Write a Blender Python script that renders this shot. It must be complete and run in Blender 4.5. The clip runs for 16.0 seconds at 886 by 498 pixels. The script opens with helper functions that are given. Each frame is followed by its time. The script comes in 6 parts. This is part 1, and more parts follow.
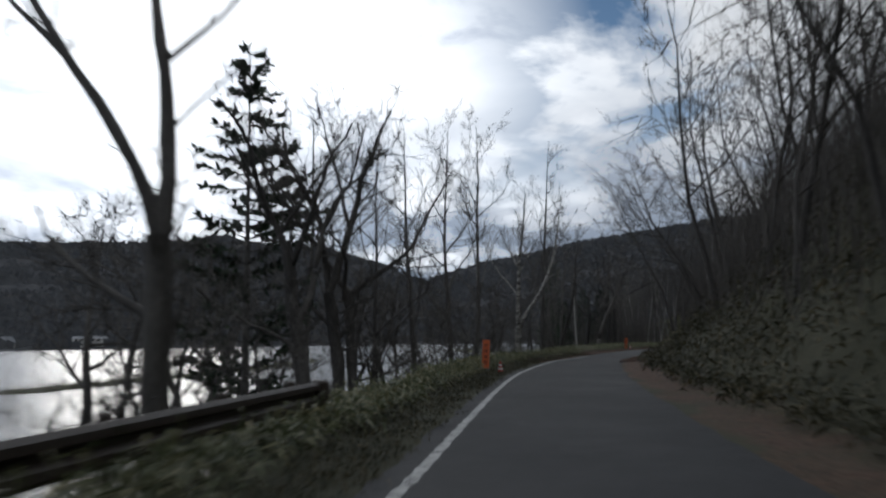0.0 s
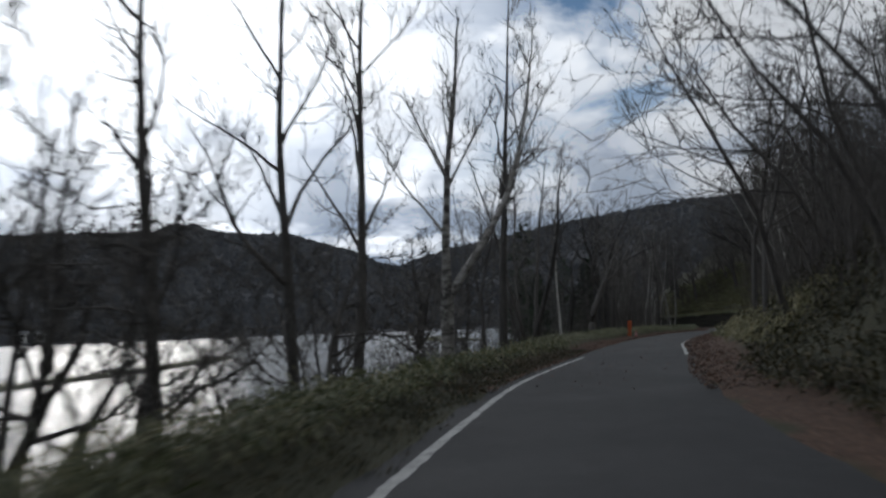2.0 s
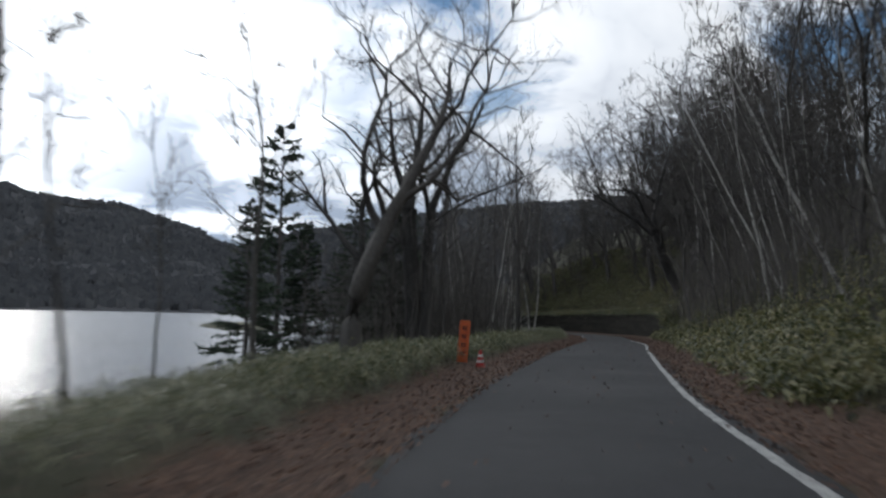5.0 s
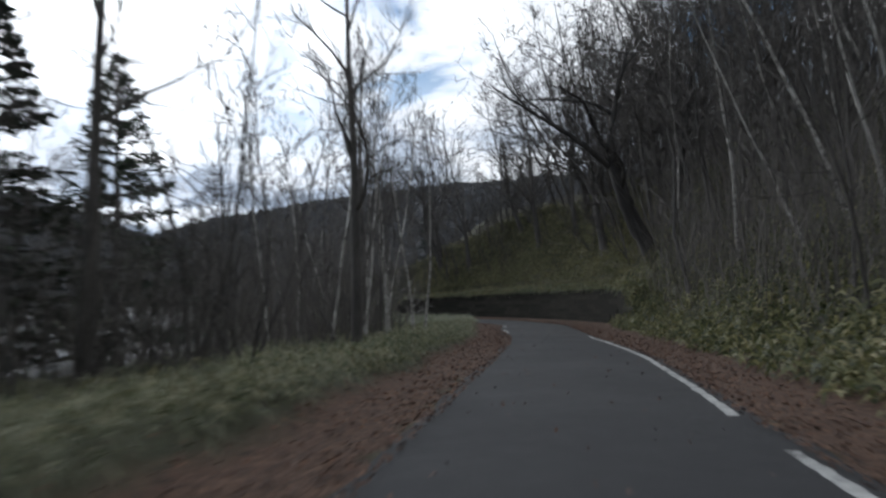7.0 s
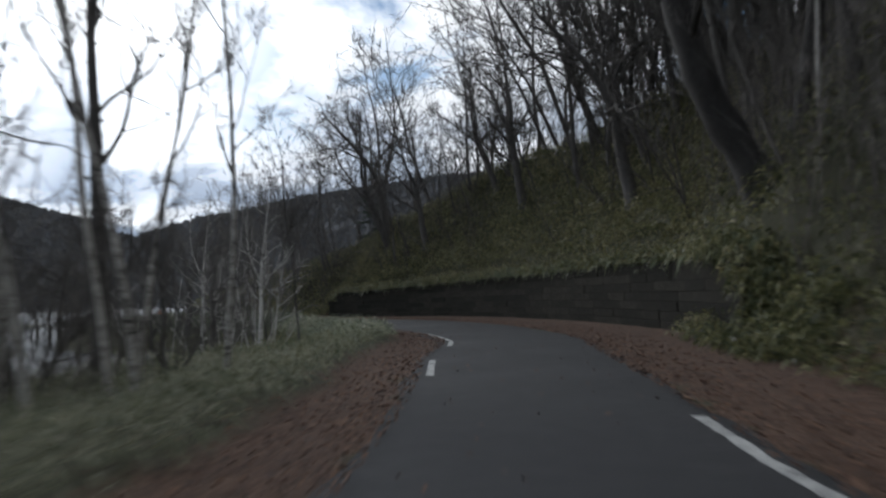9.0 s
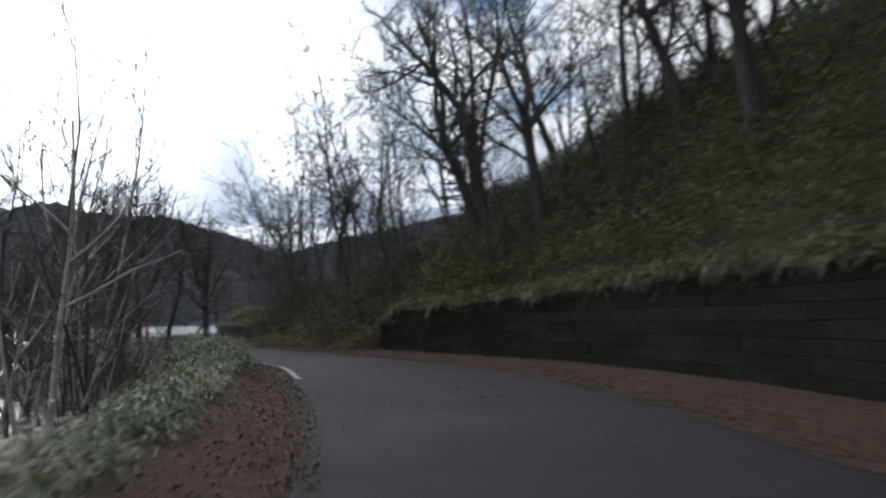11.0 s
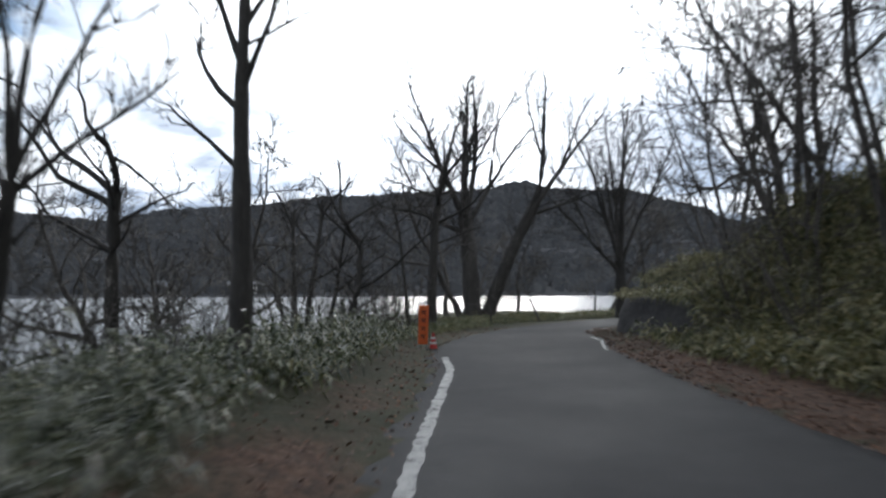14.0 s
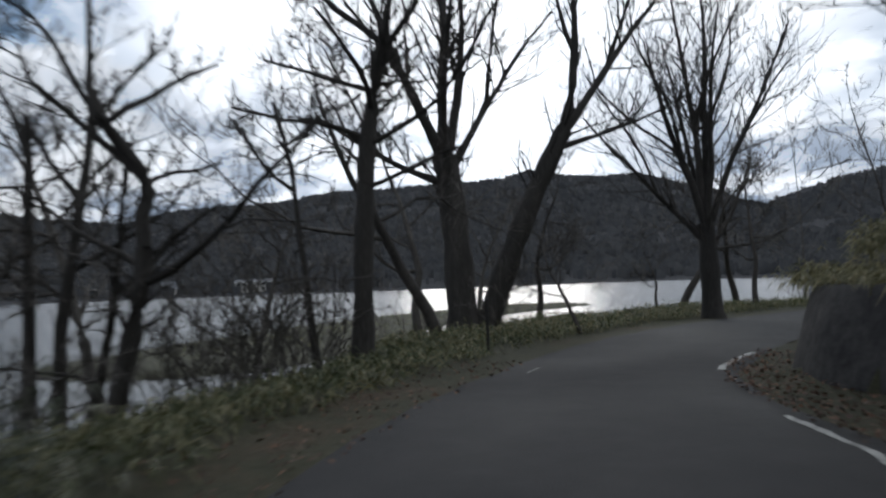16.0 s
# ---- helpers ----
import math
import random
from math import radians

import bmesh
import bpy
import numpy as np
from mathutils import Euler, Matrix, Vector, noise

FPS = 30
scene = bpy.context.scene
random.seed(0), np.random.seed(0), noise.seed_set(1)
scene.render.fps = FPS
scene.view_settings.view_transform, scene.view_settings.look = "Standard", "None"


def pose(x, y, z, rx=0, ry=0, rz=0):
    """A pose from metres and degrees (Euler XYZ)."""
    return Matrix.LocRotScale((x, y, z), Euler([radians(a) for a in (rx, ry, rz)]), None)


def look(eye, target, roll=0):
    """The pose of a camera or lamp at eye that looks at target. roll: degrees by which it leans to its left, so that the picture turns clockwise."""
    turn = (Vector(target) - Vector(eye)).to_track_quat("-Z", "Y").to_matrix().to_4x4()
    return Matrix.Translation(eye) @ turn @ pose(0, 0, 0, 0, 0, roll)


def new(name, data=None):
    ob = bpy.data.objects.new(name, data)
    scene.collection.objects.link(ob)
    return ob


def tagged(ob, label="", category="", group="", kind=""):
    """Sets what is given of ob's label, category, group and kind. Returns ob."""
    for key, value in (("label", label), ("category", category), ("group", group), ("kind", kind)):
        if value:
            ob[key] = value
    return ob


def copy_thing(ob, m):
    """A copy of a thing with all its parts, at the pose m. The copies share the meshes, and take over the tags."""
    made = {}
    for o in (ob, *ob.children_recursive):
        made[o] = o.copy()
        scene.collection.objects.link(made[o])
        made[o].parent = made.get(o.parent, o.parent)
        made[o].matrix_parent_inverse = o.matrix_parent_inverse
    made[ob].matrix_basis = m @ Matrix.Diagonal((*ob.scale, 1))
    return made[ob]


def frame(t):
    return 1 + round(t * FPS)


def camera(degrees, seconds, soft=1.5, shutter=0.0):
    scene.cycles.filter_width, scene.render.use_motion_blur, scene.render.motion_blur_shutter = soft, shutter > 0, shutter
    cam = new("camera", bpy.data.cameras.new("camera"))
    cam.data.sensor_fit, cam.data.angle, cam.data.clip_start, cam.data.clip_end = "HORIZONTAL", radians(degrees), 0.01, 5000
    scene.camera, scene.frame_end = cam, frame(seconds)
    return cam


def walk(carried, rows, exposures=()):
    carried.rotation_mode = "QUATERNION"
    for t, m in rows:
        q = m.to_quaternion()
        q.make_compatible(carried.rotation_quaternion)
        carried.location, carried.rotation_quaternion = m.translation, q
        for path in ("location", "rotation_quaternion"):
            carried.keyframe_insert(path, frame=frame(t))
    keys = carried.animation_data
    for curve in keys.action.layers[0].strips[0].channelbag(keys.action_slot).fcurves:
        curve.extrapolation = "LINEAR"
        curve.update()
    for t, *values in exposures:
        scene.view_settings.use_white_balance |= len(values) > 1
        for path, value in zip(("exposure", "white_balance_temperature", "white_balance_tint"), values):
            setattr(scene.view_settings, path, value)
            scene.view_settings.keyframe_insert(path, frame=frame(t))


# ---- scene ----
cam = camera(60.0, 16.0, soft=2.4, shutter=0.5)

# seconds, x, y, height, heading (to the left), tilt, lean
ROWS = [
    (0.0, -0.00, 0.00, 1.24, 0.00, 6.71, -0.79),
    (0.5, 0.67, 5.99, 1.25, 0.25, 5.74, -0.41),
    (1.0, 1.66, 12.09, 1.25, -0.16, 4.89, -0.44),
    (1.5, 2.58, 18.04, 1.24, -0.81, 5.54, -1.60),
    (2.0, 3.55, 24.08, 1.26, -1.99, 5.66, -2.04),
    (2.5, 4.76, 29.94, 1.24, -3.18, 1.95, -3.33),
    (3.0, 5.93, 35.48, 1.26, -5.79, 4.73, -0.18),
    (3.5, 7.30, 40.59, 1.26, -9.15, 5.43, 0.73),
    (3.7, 7.92, 42.61, 1.24, -11.01, 4.18, -1.15),
    (5.8, 16.73, 66.67, 1.26, -14.90, 5.11, 2.40),
    (6.0, 17.72, 68.76, 1.25, -15.40, 3.29, 2.04),
    (6.5, 20.31, 74.01, 1.26, -16.43, 4.26, 3.79),
    (7.0, 22.90, 79.37, 1.25, -19.10, 3.59, -0.79),
    (7.5, 25.46, 83.87, 1.21, -19.63, 3.53, -1.45),
    (8.0, 27.78, 88.26, 1.17, -20.35, 3.81, -1.24),
    (8.2, 28.70, 90.09, 1.14, -20.57, 3.21, -1.96),
    (10.3, 39.22, 114.30, 0.88, -16.66, 3.79, -0.59),
    (10.5, 39.87, 116.18, 0.87, -15.01, 4.74, -0.33),
    (11.0, 41.11, 120.88, 0.83, -9.38, 4.96, -1.18),
    (11.5, 41.75, 125.64, 0.81, -1.56, 4.63, -1.76),
    (12.0, 42.16, 130.67, 0.76, 4.94, 4.75, -0.90),
    (12.5, 42.07, 135.82, 0.73, 10.59, 4.75, -2.24),
    (13.0, 41.44, 140.44, 0.73, 15.36, 4.24, -2.10),
    (13.5, 40.49, 144.86, 0.71, 20.37, 3.33, -1.09),
    (14.0, 39.29, 148.80, 0.65, 23.82, 3.13, -0.18),
    (14.5, 38.32, 152.32, 0.66, 27.07, 2.05, -0.05),
    (15.0, 37.09, 155.50, 0.63, 27.96, 2.81, 0.18),
    (15.5, 35.87, 158.73, 0.63, 26.56, 3.63, 0.01),
    (16.0, 34.80, 162.06, 0.63, 25.09, 2.55, -2.05),
]
LIGHT = [(0.0, -1.05), (3.5, -1.0), (6.0, -0.27), (7.0, -0.22), (8.0, -0.32), (10.5, -0.36), (12.0, -0.17), (13.5, -0.08), (14.0, -0.25), (14.5, -0.65), (15.0, -0.8), (16.0, -0.82)]
walk(cam, [(t, pose(x, y, z, 90 + p, -r, h)) for t, x, y, z, h, p, r in ROWS], [(t, e, 6050, 10) for t, e in LIGHT])

# ---------------------------------------------------------------- light
SUN_YAW, SUN_EL = 21.0, 13.0
to_sun = Vector((-math.sin(radians(SUN_YAW)) * math.cos(radians(SUN_EL)),
                 math.cos(radians(SUN_YAW)) * math.cos(radians(SUN_EL)), math.sin(radians(SUN_EL))))
lamp = new("sun", bpy.data.lights.new("sun", "SUN"))
lamp.data.energy, lamp.data.angle, lamp.data.color = 0.6, radians(14), (1.0, 0.93, 0.82)
lamp.matrix_world = look(to_sun * 50, (0, 0, 0))


def node(nt, kind, operation="", data_type="", attribute="", **inputs):
    """A shader node; i0, i1 ... name inputs by number, others by name."""
    n = nt.nodes.new(kind)
    if operation:
        n.operation = operation
    if data_type:
        n.data_type = data_type
    if attribute:
        n.attribute_name = attribute
    for k, v in inputs.items():
        key = int(k[1:]) if k[0] == "i" and k[1:].isdigit() else k
        if isinstance(v, bpy.types.NodeSocket):
            nt.links.new(v, n.inputs[key])
        else:
            n.inputs[key].default_value = v
    return n


def ramp(nt, fac, stops):
    n = nt.nodes.new("ShaderNodeValToRGB")
    e = n.color_ramp.elements
    while len(e) < len(stops):
        e.new(0.5)
    for el, (p, c) in zip(e, stops):
        el.position = p
        el.color = (*c, 1) if not isinstance(c, (int, float)) else (c, c, c, 1)
    nt.links.new(fac, n.inputs[0])
    return n.outputs[0]


def make_world():
    w = bpy.data.worlds.new("sky")
    scene.world = w
    w.use_nodes = True
    nt = w.node_tree
    nt.nodes.clear()
    sky = node(nt, "ShaderNodeTexSky")
    sky.sky_type, sky.sun_disc = "NISHITA", False
    sky.sun_elevation, sky.sun_rotation = radians(SUN_EL), radians(-SUN_YAW)
    sky.dust_density, sky.ozone_density = 0.2, 2.5
    way = node(nt, "ShaderNodeTexCoord").outputs["Generated"]
    sep = node(nt, "ShaderNodeSeparateXYZ", i0=way)
    up = node(nt, "ShaderNodeMath", operation="MAXIMUM", i0=sep.outputs[2], i1=0.0).outputs[0]
    den = node(nt, "ShaderNodeMath", operation="ADD", i0=up, i1=0.22).outputs[0]
    cx = node(nt, "ShaderNodeMath", operation="DIVIDE", i0=sep.outputs[0], i1=den).outputs[0]
    cy = node(nt, "ShaderNodeMath", operation="DIVIDE", i0=sep.outputs[1], i1=den).outputs[0]
    flat = node(nt, "ShaderNodeCombineXYZ", i0=cx, i1=cy, i2=0.3).outputs[0]
    big = node(nt, "ShaderNodeTexNoise", Vector=flat, Scale=1.5, Detail=7.0, Roughness=0.56, Distortion=0.35).outputs[0]
    mid = node(nt, "ShaderNodeTexNoise", Vector=flat, Scale=2.6, Detail=6.0, Roughness=0.6, Distortion=0.5).outputs[0]
    open_ = ramp(nt, big, [(0.40, 0.0), (0.50, 1.0)])
    low = ramp(nt, up, [(0.16, 1.0), (0.30, 0.0)])
    tone = ramp(nt, mid, [(0.27, (0.60, 0.66, 0.76)), (0.36, (0.98, 1.01, 1.06)), (0.44, (1.25, 1.27, 1.28)), (0.68, (1.50, 1.49, 1.46))])
    dot = node(nt, "ShaderNodeVectorMath", operation="DOT_PRODUCT", i0=way, i1=tuple(to_sun)).outputs[1]
    pos = node(nt, "ShaderNodeMath", operation="MAXIMUM", i0=dot, i1=0.0).outputs[0]
    glow = node(nt, "ShaderNodeMath", operation="POWER", i0=pos, i1=7.5).outputs[0]
    bright = ramp(nt, pos, [(0.84, 0.0), (0.93, 1.0)])
    shut = node(nt, "ShaderNodeMath", operation="MAXIMUM", i0=bright, i1=low).outputs[0]
    cover = node(nt, "ShaderNodeMath", operation="MAXIMUM", i0=open_, i1=shut).outputs[0]
    near_sun = ramp(nt, pos, [(0.965, 1.0), (0.998, 0.3)])
    band = ramp(nt, up, [(0.10, 1.0), (0.20, 0.75), (0.32, 0.0)])
    streak = node(nt, "ShaderNodeTexNoise", Vector=flat, Scale=2.1, Detail=6.0, Roughness=0.58, Distortion=0.3).outputs[0]
    banks = ramp(nt, streak, [(0.45, 1.0), (0.61, 0.12)])
    most = node(nt, "ShaderNodeMath", operation="MULTIPLY", i0=near_sun, i1=band).outputs[0]
    amount = node(nt, "ShaderNodeMath", operation="MULTIPLY", i0=most, i1=banks).outputs[0]
    veil = node(nt, "ShaderNodeMath", operation="MULTIPLY_ADD", i0=amount, i1=-0.75, i2=1.0).outputs[0]
    glare = node(nt, "ShaderNodeMath", operation="MULTIPLY", i0=glow, i1=veil).outputs[0]
    gain = node(nt, "ShaderNodeMath", operation="MULTIPLY_ADD", i0=glare, i1=1.7, i2=0.92).outputs[0]
    grey = node(nt, "ShaderNodeMix", data_type="RGBA", Factor=amount)
    nt.links.new(tone, grey.inputs[6])
    grey.inputs[7].default_value = (0.46, 0.54, 0.66, 1)
    clouds = node(nt, "ShaderNodeBackground", Color=grey.outputs[2], Strength=gain)
    clear = node(nt, "ShaderNodeBackground", Color=sky.outputs[0], Strength=0.14)
    mixed = node(nt, "ShaderNodeMixShader", i0=cover, i1=clear.outputs[0], i2=clouds.outputs[0])
    out = node(nt, "ShaderNodeOutputWorld")
    nt.links.new(mixed.outputs[0], out.inputs[0])


make_world()


# ---------------------------------------------------------------- materials
def material(name, stops, scale=1.0, detail=6.0, rough=0.9, bump=0.3, bump_scale=None, metallic=0.0, blend=None,
             random_shift=0.0, island=False, gloss=0.5, stretch=(1, 1, 1), rough_var=0.0, translucent=0.0, coat=0.0):
    """Colour from noise at two scales, with relief."""
    m = bpy.data.materials.new(name)
    m.use_nodes = True
    nt = m.node_tree
    b = nt.nodes["Principled BSDF"]
    co = node(nt, "ShaderNodeTexCoord").outputs["Object"]
    if stretch != (1, 1, 1):
        co = node(nt, "ShaderNodeMapping", Vector=co, Scale=stretch).outputs[0]
    n1 = node(nt, "ShaderNodeTexNoise", Vector=co, Scale=scale, Detail=detail, Roughness=0.6).outputs[0]
    n2 = node(nt, "ShaderNodeTexNoise", Vector=co, Scale=scale * 9, Detail=4.0, Roughness=0.6).outputs[0]
    f = node(nt, "ShaderNodeMath", operation="MULTIPLY_ADD", i0=n2, i1=0.45, i2=node(nt, "ShaderNodeMath", operation="MULTIPLY", i0=n1, i1=0.55).outputs[0]).outputs[0]
    if random_shift or island:
        rnd = node(nt, "ShaderNodeNewGeometry").outputs["Random Per Island"] if island else node(nt, "ShaderNodeObjectInfo").outputs["Random"]
        sh = node(nt, "ShaderNodeMath", operation="MULTIPLY_ADD", i0=rnd, i1=random_shift, i2=-random_shift / 2).outputs[0]
        f = node(nt, "ShaderNodeMath", operation="ADD", i0=f, i1=sh).outputs[0]
    col = ramp(nt, f, stops)
    nt.links.new(col, b.inputs["Base Color"])
    b.inputs["Roughness"].default_value = rough
    b.inputs["Metallic"].default_value = metallic
    b.inputs["Specular IOR Level"].default_value = gloss
    if rough_var:
        r = node(nt, "ShaderNodeMapRange", i0=n1, i1=0.3, i2=0.7, i3=rough - rough_var, i4=rough + rough_var).outputs[0]
        nt.links.new(r, b.inputs["Roughness"])
    if bump:
        h = node(nt, "ShaderNodeTexNoise", Vector=co, Scale=bump_scale or scale * 12, Detail=5.0).outputs[0]
        bp = node(nt, "ShaderNodeBump", Strength=bump, Distance=0.02, Height=h).outputs[0]
        nt.links.new(bp, b.inputs["Normal"])
    if translucent:
        tr = node(nt, "ShaderNodeBsdfTranslucent", Color=col)
        mx = node(nt, "ShaderNodeMixShader", i0=translucent, i1=b.outputs[0], i2=tr.outputs[0])
        nt.links.new(mx.outputs[0], nt.nodes["Material Output"].inputs[0])
    return m


M_ASPHALT = material("asphalt", [(0.3, (0.012, 0.0126, 0.014)), (0.5, (0.0195, 0.0198, 0.022)), (0.7, (0.032, 0.032, 0.034))], scale=0.35, rough=0.82, bump=0.5, bump_scale=60, rough_var=0.1)
M_LINE = material("worn_line_paint", [(0.40, (0.06, 0.06, 0.06)), (0.46, (0.32, 0.32, 0.31)), (0.62, (0.52, 0.52, 0.50))], scale=5.0, rough=0.7, bump=0.3)
# Bark, twigs and needles lightened: the windscreen's glare is put into their colour.
M_BARK = material("bark", [(0.35, (0.046, 0.043, 0.040)), (0.55, (0.100, 0.093, 0.086)), (0.75, (0.175, 0.165, 0.152))], scale=3.0, stretch=(1, 1, 0.25), bump=0.8, bump_scale=26, random_shift=0.2)
# Backlit look of trunks against the sky, put into darker bark and twigs.
M_BACKLIT_BARK = material("dark_backlit_bark", [(0.35, (0.020, 0.019, 0.018)), (0.55, (0.045, 0.042, 0.039)), (0.75, (0.085, 0.080, 0.074))], scale=3.0, stretch=(1, 1, 0.25), rough=0.8, bump=0.9, bump_scale=26, random_shift=0.2)
M_BACKLIT_TWIG = material("dark_backlit_twig", [(0.35, (0.040, 0.036, 0.033)), (0.6, (0.085, 0.078, 0.072))], scale=2.0, bump=0.0, random_shift=0.2)
M_TWIG = material("twig_bark", [(0.35, (0.085, 0.077, 0.070)), (0.6, (0.175, 0.16, 0.147))], scale=2.0, bump=0.0, random_shift=0.2)
M_BIRCH = material("birch_bark", [(0.38, (0.06, 0.055, 0.05)), (0.45, (0.32, 0.305, 0.28)), (0.62, (0.60, 0.585, 0.55))], scale=2.4, stretch=(1, 1, 2.6), bump=0.4, bump_scale=20, random_shift=0.15)
M_NEEDLE = material("conifer_needles", [(0.3, (0.018, 0.030, 0.020)), (0.7, (0.052, 0.075, 0.042))], scale=2.0, bump=0.0, island=True, random_shift=0.5)
M_SASA = material("bamboo_grass_leaf", [(0.25, (0.040, 0.052, 0.022)), (0.5, (0.125, 0.134, 0.056)), (0.72, (0.27, 0.255, 0.12)), (0.85, (0.40, 0.35, 0.20))], scale=0.25, rough=0.42, bump=0.0, island=True, random_shift=0.55, translucent=0.35)
# Pale-edged leaf, lightened further: sky light on the leaves is put into it.
M_SASA_PALE_LIT = material("pale_lit_bamboo_grass_leaf", [(0.25, (0.075, 0.098, 0.052)), (0.5, (0.19, 0.215, 0.125)), (0.72, (0.34, 0.34, 0.23)), (0.85, (0.50, 0.48, 0.36))], scale=0.25, rough=0.4, bump=0.0, island=True, random_shift=0.55, translucent=0.25)
# Olive-brown leaf, darkened further: the wood's shade is put into its colour.
M_SHRUB = material("dark_shaded_undergrowth_leaf", [(0.25, (0.012, 0.015, 0.007)), (0.5, (0.034, 0.035, 0.015)), (0.72, (0.080, 0.069, 0.033)), (0.85, (0.14, 0.112, 0.06))], scale=0.25, rough=0.75, bump=0.0, island=True, random_shift=0.55, translucent=0.2)
# Deep green leaf; the mounds' shade and white glints are put into its colour.
M_SASA_DEEP_SHADE = material("deep_green_shaded_bamboo_grass_leaf", [(0.25, (0.020, 0.030, 0.016)), (0.5, (0.058, 0.072, 0.036)), (0.72, (0.13, 0.14, 0.08)), (0.87, (0.34, 0.34, 0.25))], scale=0.25, rough=0.38, bump=0.0, island=True, random_shift=0.55, translucent=0.25)
# Yellow-green blade, brightened so that light on the banks sits in its colour.
M_BANKGRASS_LIT = material("lit_yellow_green_grass_blade", [(0.25, (0.085, 0.088, 0.040)), (0.5, (0.19, 0.182, 0.088)), (0.75, (0.34, 0.305, 0.17))], scale=0.3, rough=0.6, bump=0.0, island=True, random_shift=0.5, translucent=0.3)
M_TUSSOCK = material("pale_tussock_blade", [(0.25, (0.070, 0.082, 0.043)), (0.5, (0.155, 0.168, 0.094)), (0.75, (0.32, 0.31, 0.20))], scale=0.3, rough=0.55, bump=0.0, island=True, random_shift=0.5, translucent=0.3)
M_GRASS = material("verge_grass_blade", [(0.25, (0.045, 0.062, 0.024)), (0.5, (0.115, 0.128, 0.055)), (0.75, (0.25, 0.23, 0.125))], scale=0.3, rough=0.6, bump=0.0, island=True, random_shift=0.5, translucent=0.25)
M_LITTER = material("fallen_leaf", [(0.25, (0.034, 0.017, 0.010)), (0.5, (0.085, 0.038, 0.021)), (0.75, (0.17, 0.09, 0.05))], scale=0.6, rough=0.7, bump=0.0, island=True, random_shift=0.6)
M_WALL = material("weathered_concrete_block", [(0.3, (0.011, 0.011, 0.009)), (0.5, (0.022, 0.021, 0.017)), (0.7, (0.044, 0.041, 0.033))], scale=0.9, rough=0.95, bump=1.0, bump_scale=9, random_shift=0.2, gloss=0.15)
M_STONE = material("dark_grey_stone_face", [(0.3, (0.030, 0.030, 0.031)), (0.5, (0.060, 0.059, 0.060)), (0.7, (0.105, 0.102, 0.098))], scale=0.9, rough=0.95, bump=1.0, bump_scale=7, random_shift=0.2, gloss=0.1)
M_ORANGE = material("orange_sheet", [(0.35, (0.46, 0.08, 0.022)), (0.6, (0.66, 0.14, 0.035)), (0.75, (0.54, 0.17, 0.08))], scale=2.0, rough=0.45, bump=0.05)
M_RED = material("red_plastic", [(0.35, (0.36, 0.02, 0.02)), (0.65, (0.52, 0.045, 0.035))], scale=3.0, rough=0.5, bump=0.05)
M_WHITE = material("white_band", [(0.35, (0.50, 0.49, 0.47)), (0.65, (0.74, 0.73, 0.71))], scale=3.0, rough=0.5, bump=0.05)
M_BLACK = material("black_rubber", [(0.35, (0.012, 0.012, 0.013)), (0.65, (0.030, 0.030, 0.031))], scale=3.0, rough=0.7, bump=0.2)
M_RAIL = material("brown_rail_paint", [(0.35, (0.030, 0.022, 0.017)), (0.6, (0.050, 0.038, 0.030)), (0.75, (0.085, 0.070, 0.058))], scale=4.0, rough=0.55, bump=0.1)
M_STEEL = material("galvanised_steel", [(0.35, (0.25, 0.26, 0.27)), (0.65, (0.42, 0.43, 0.44))], scale=5.0, rough=0.5, bump=0.1, metallic=0.8)
M_HOUSE = material("pale_render", [(0.35, (0.48, 0.47, 0.44)), (0.65, (0.68, 0.67, 0.64))], scale=0.5, rough=0.9, bump=0.1)
M_ROOF = material("grey_roof", [(0.35, (0.10, 0.11, 0.12)), (0.65, (0.20, 0.21, 0.23))], scale=0.5, rough=0.6, bump=0.1)
M_DARKGLASS = material("dark_window", [(0.35, (0.015, 0.017, 0.02)), (0.65, (0.03, 0.033, 0.038))], scale=0.5, rough=0.1, bump=0.0)


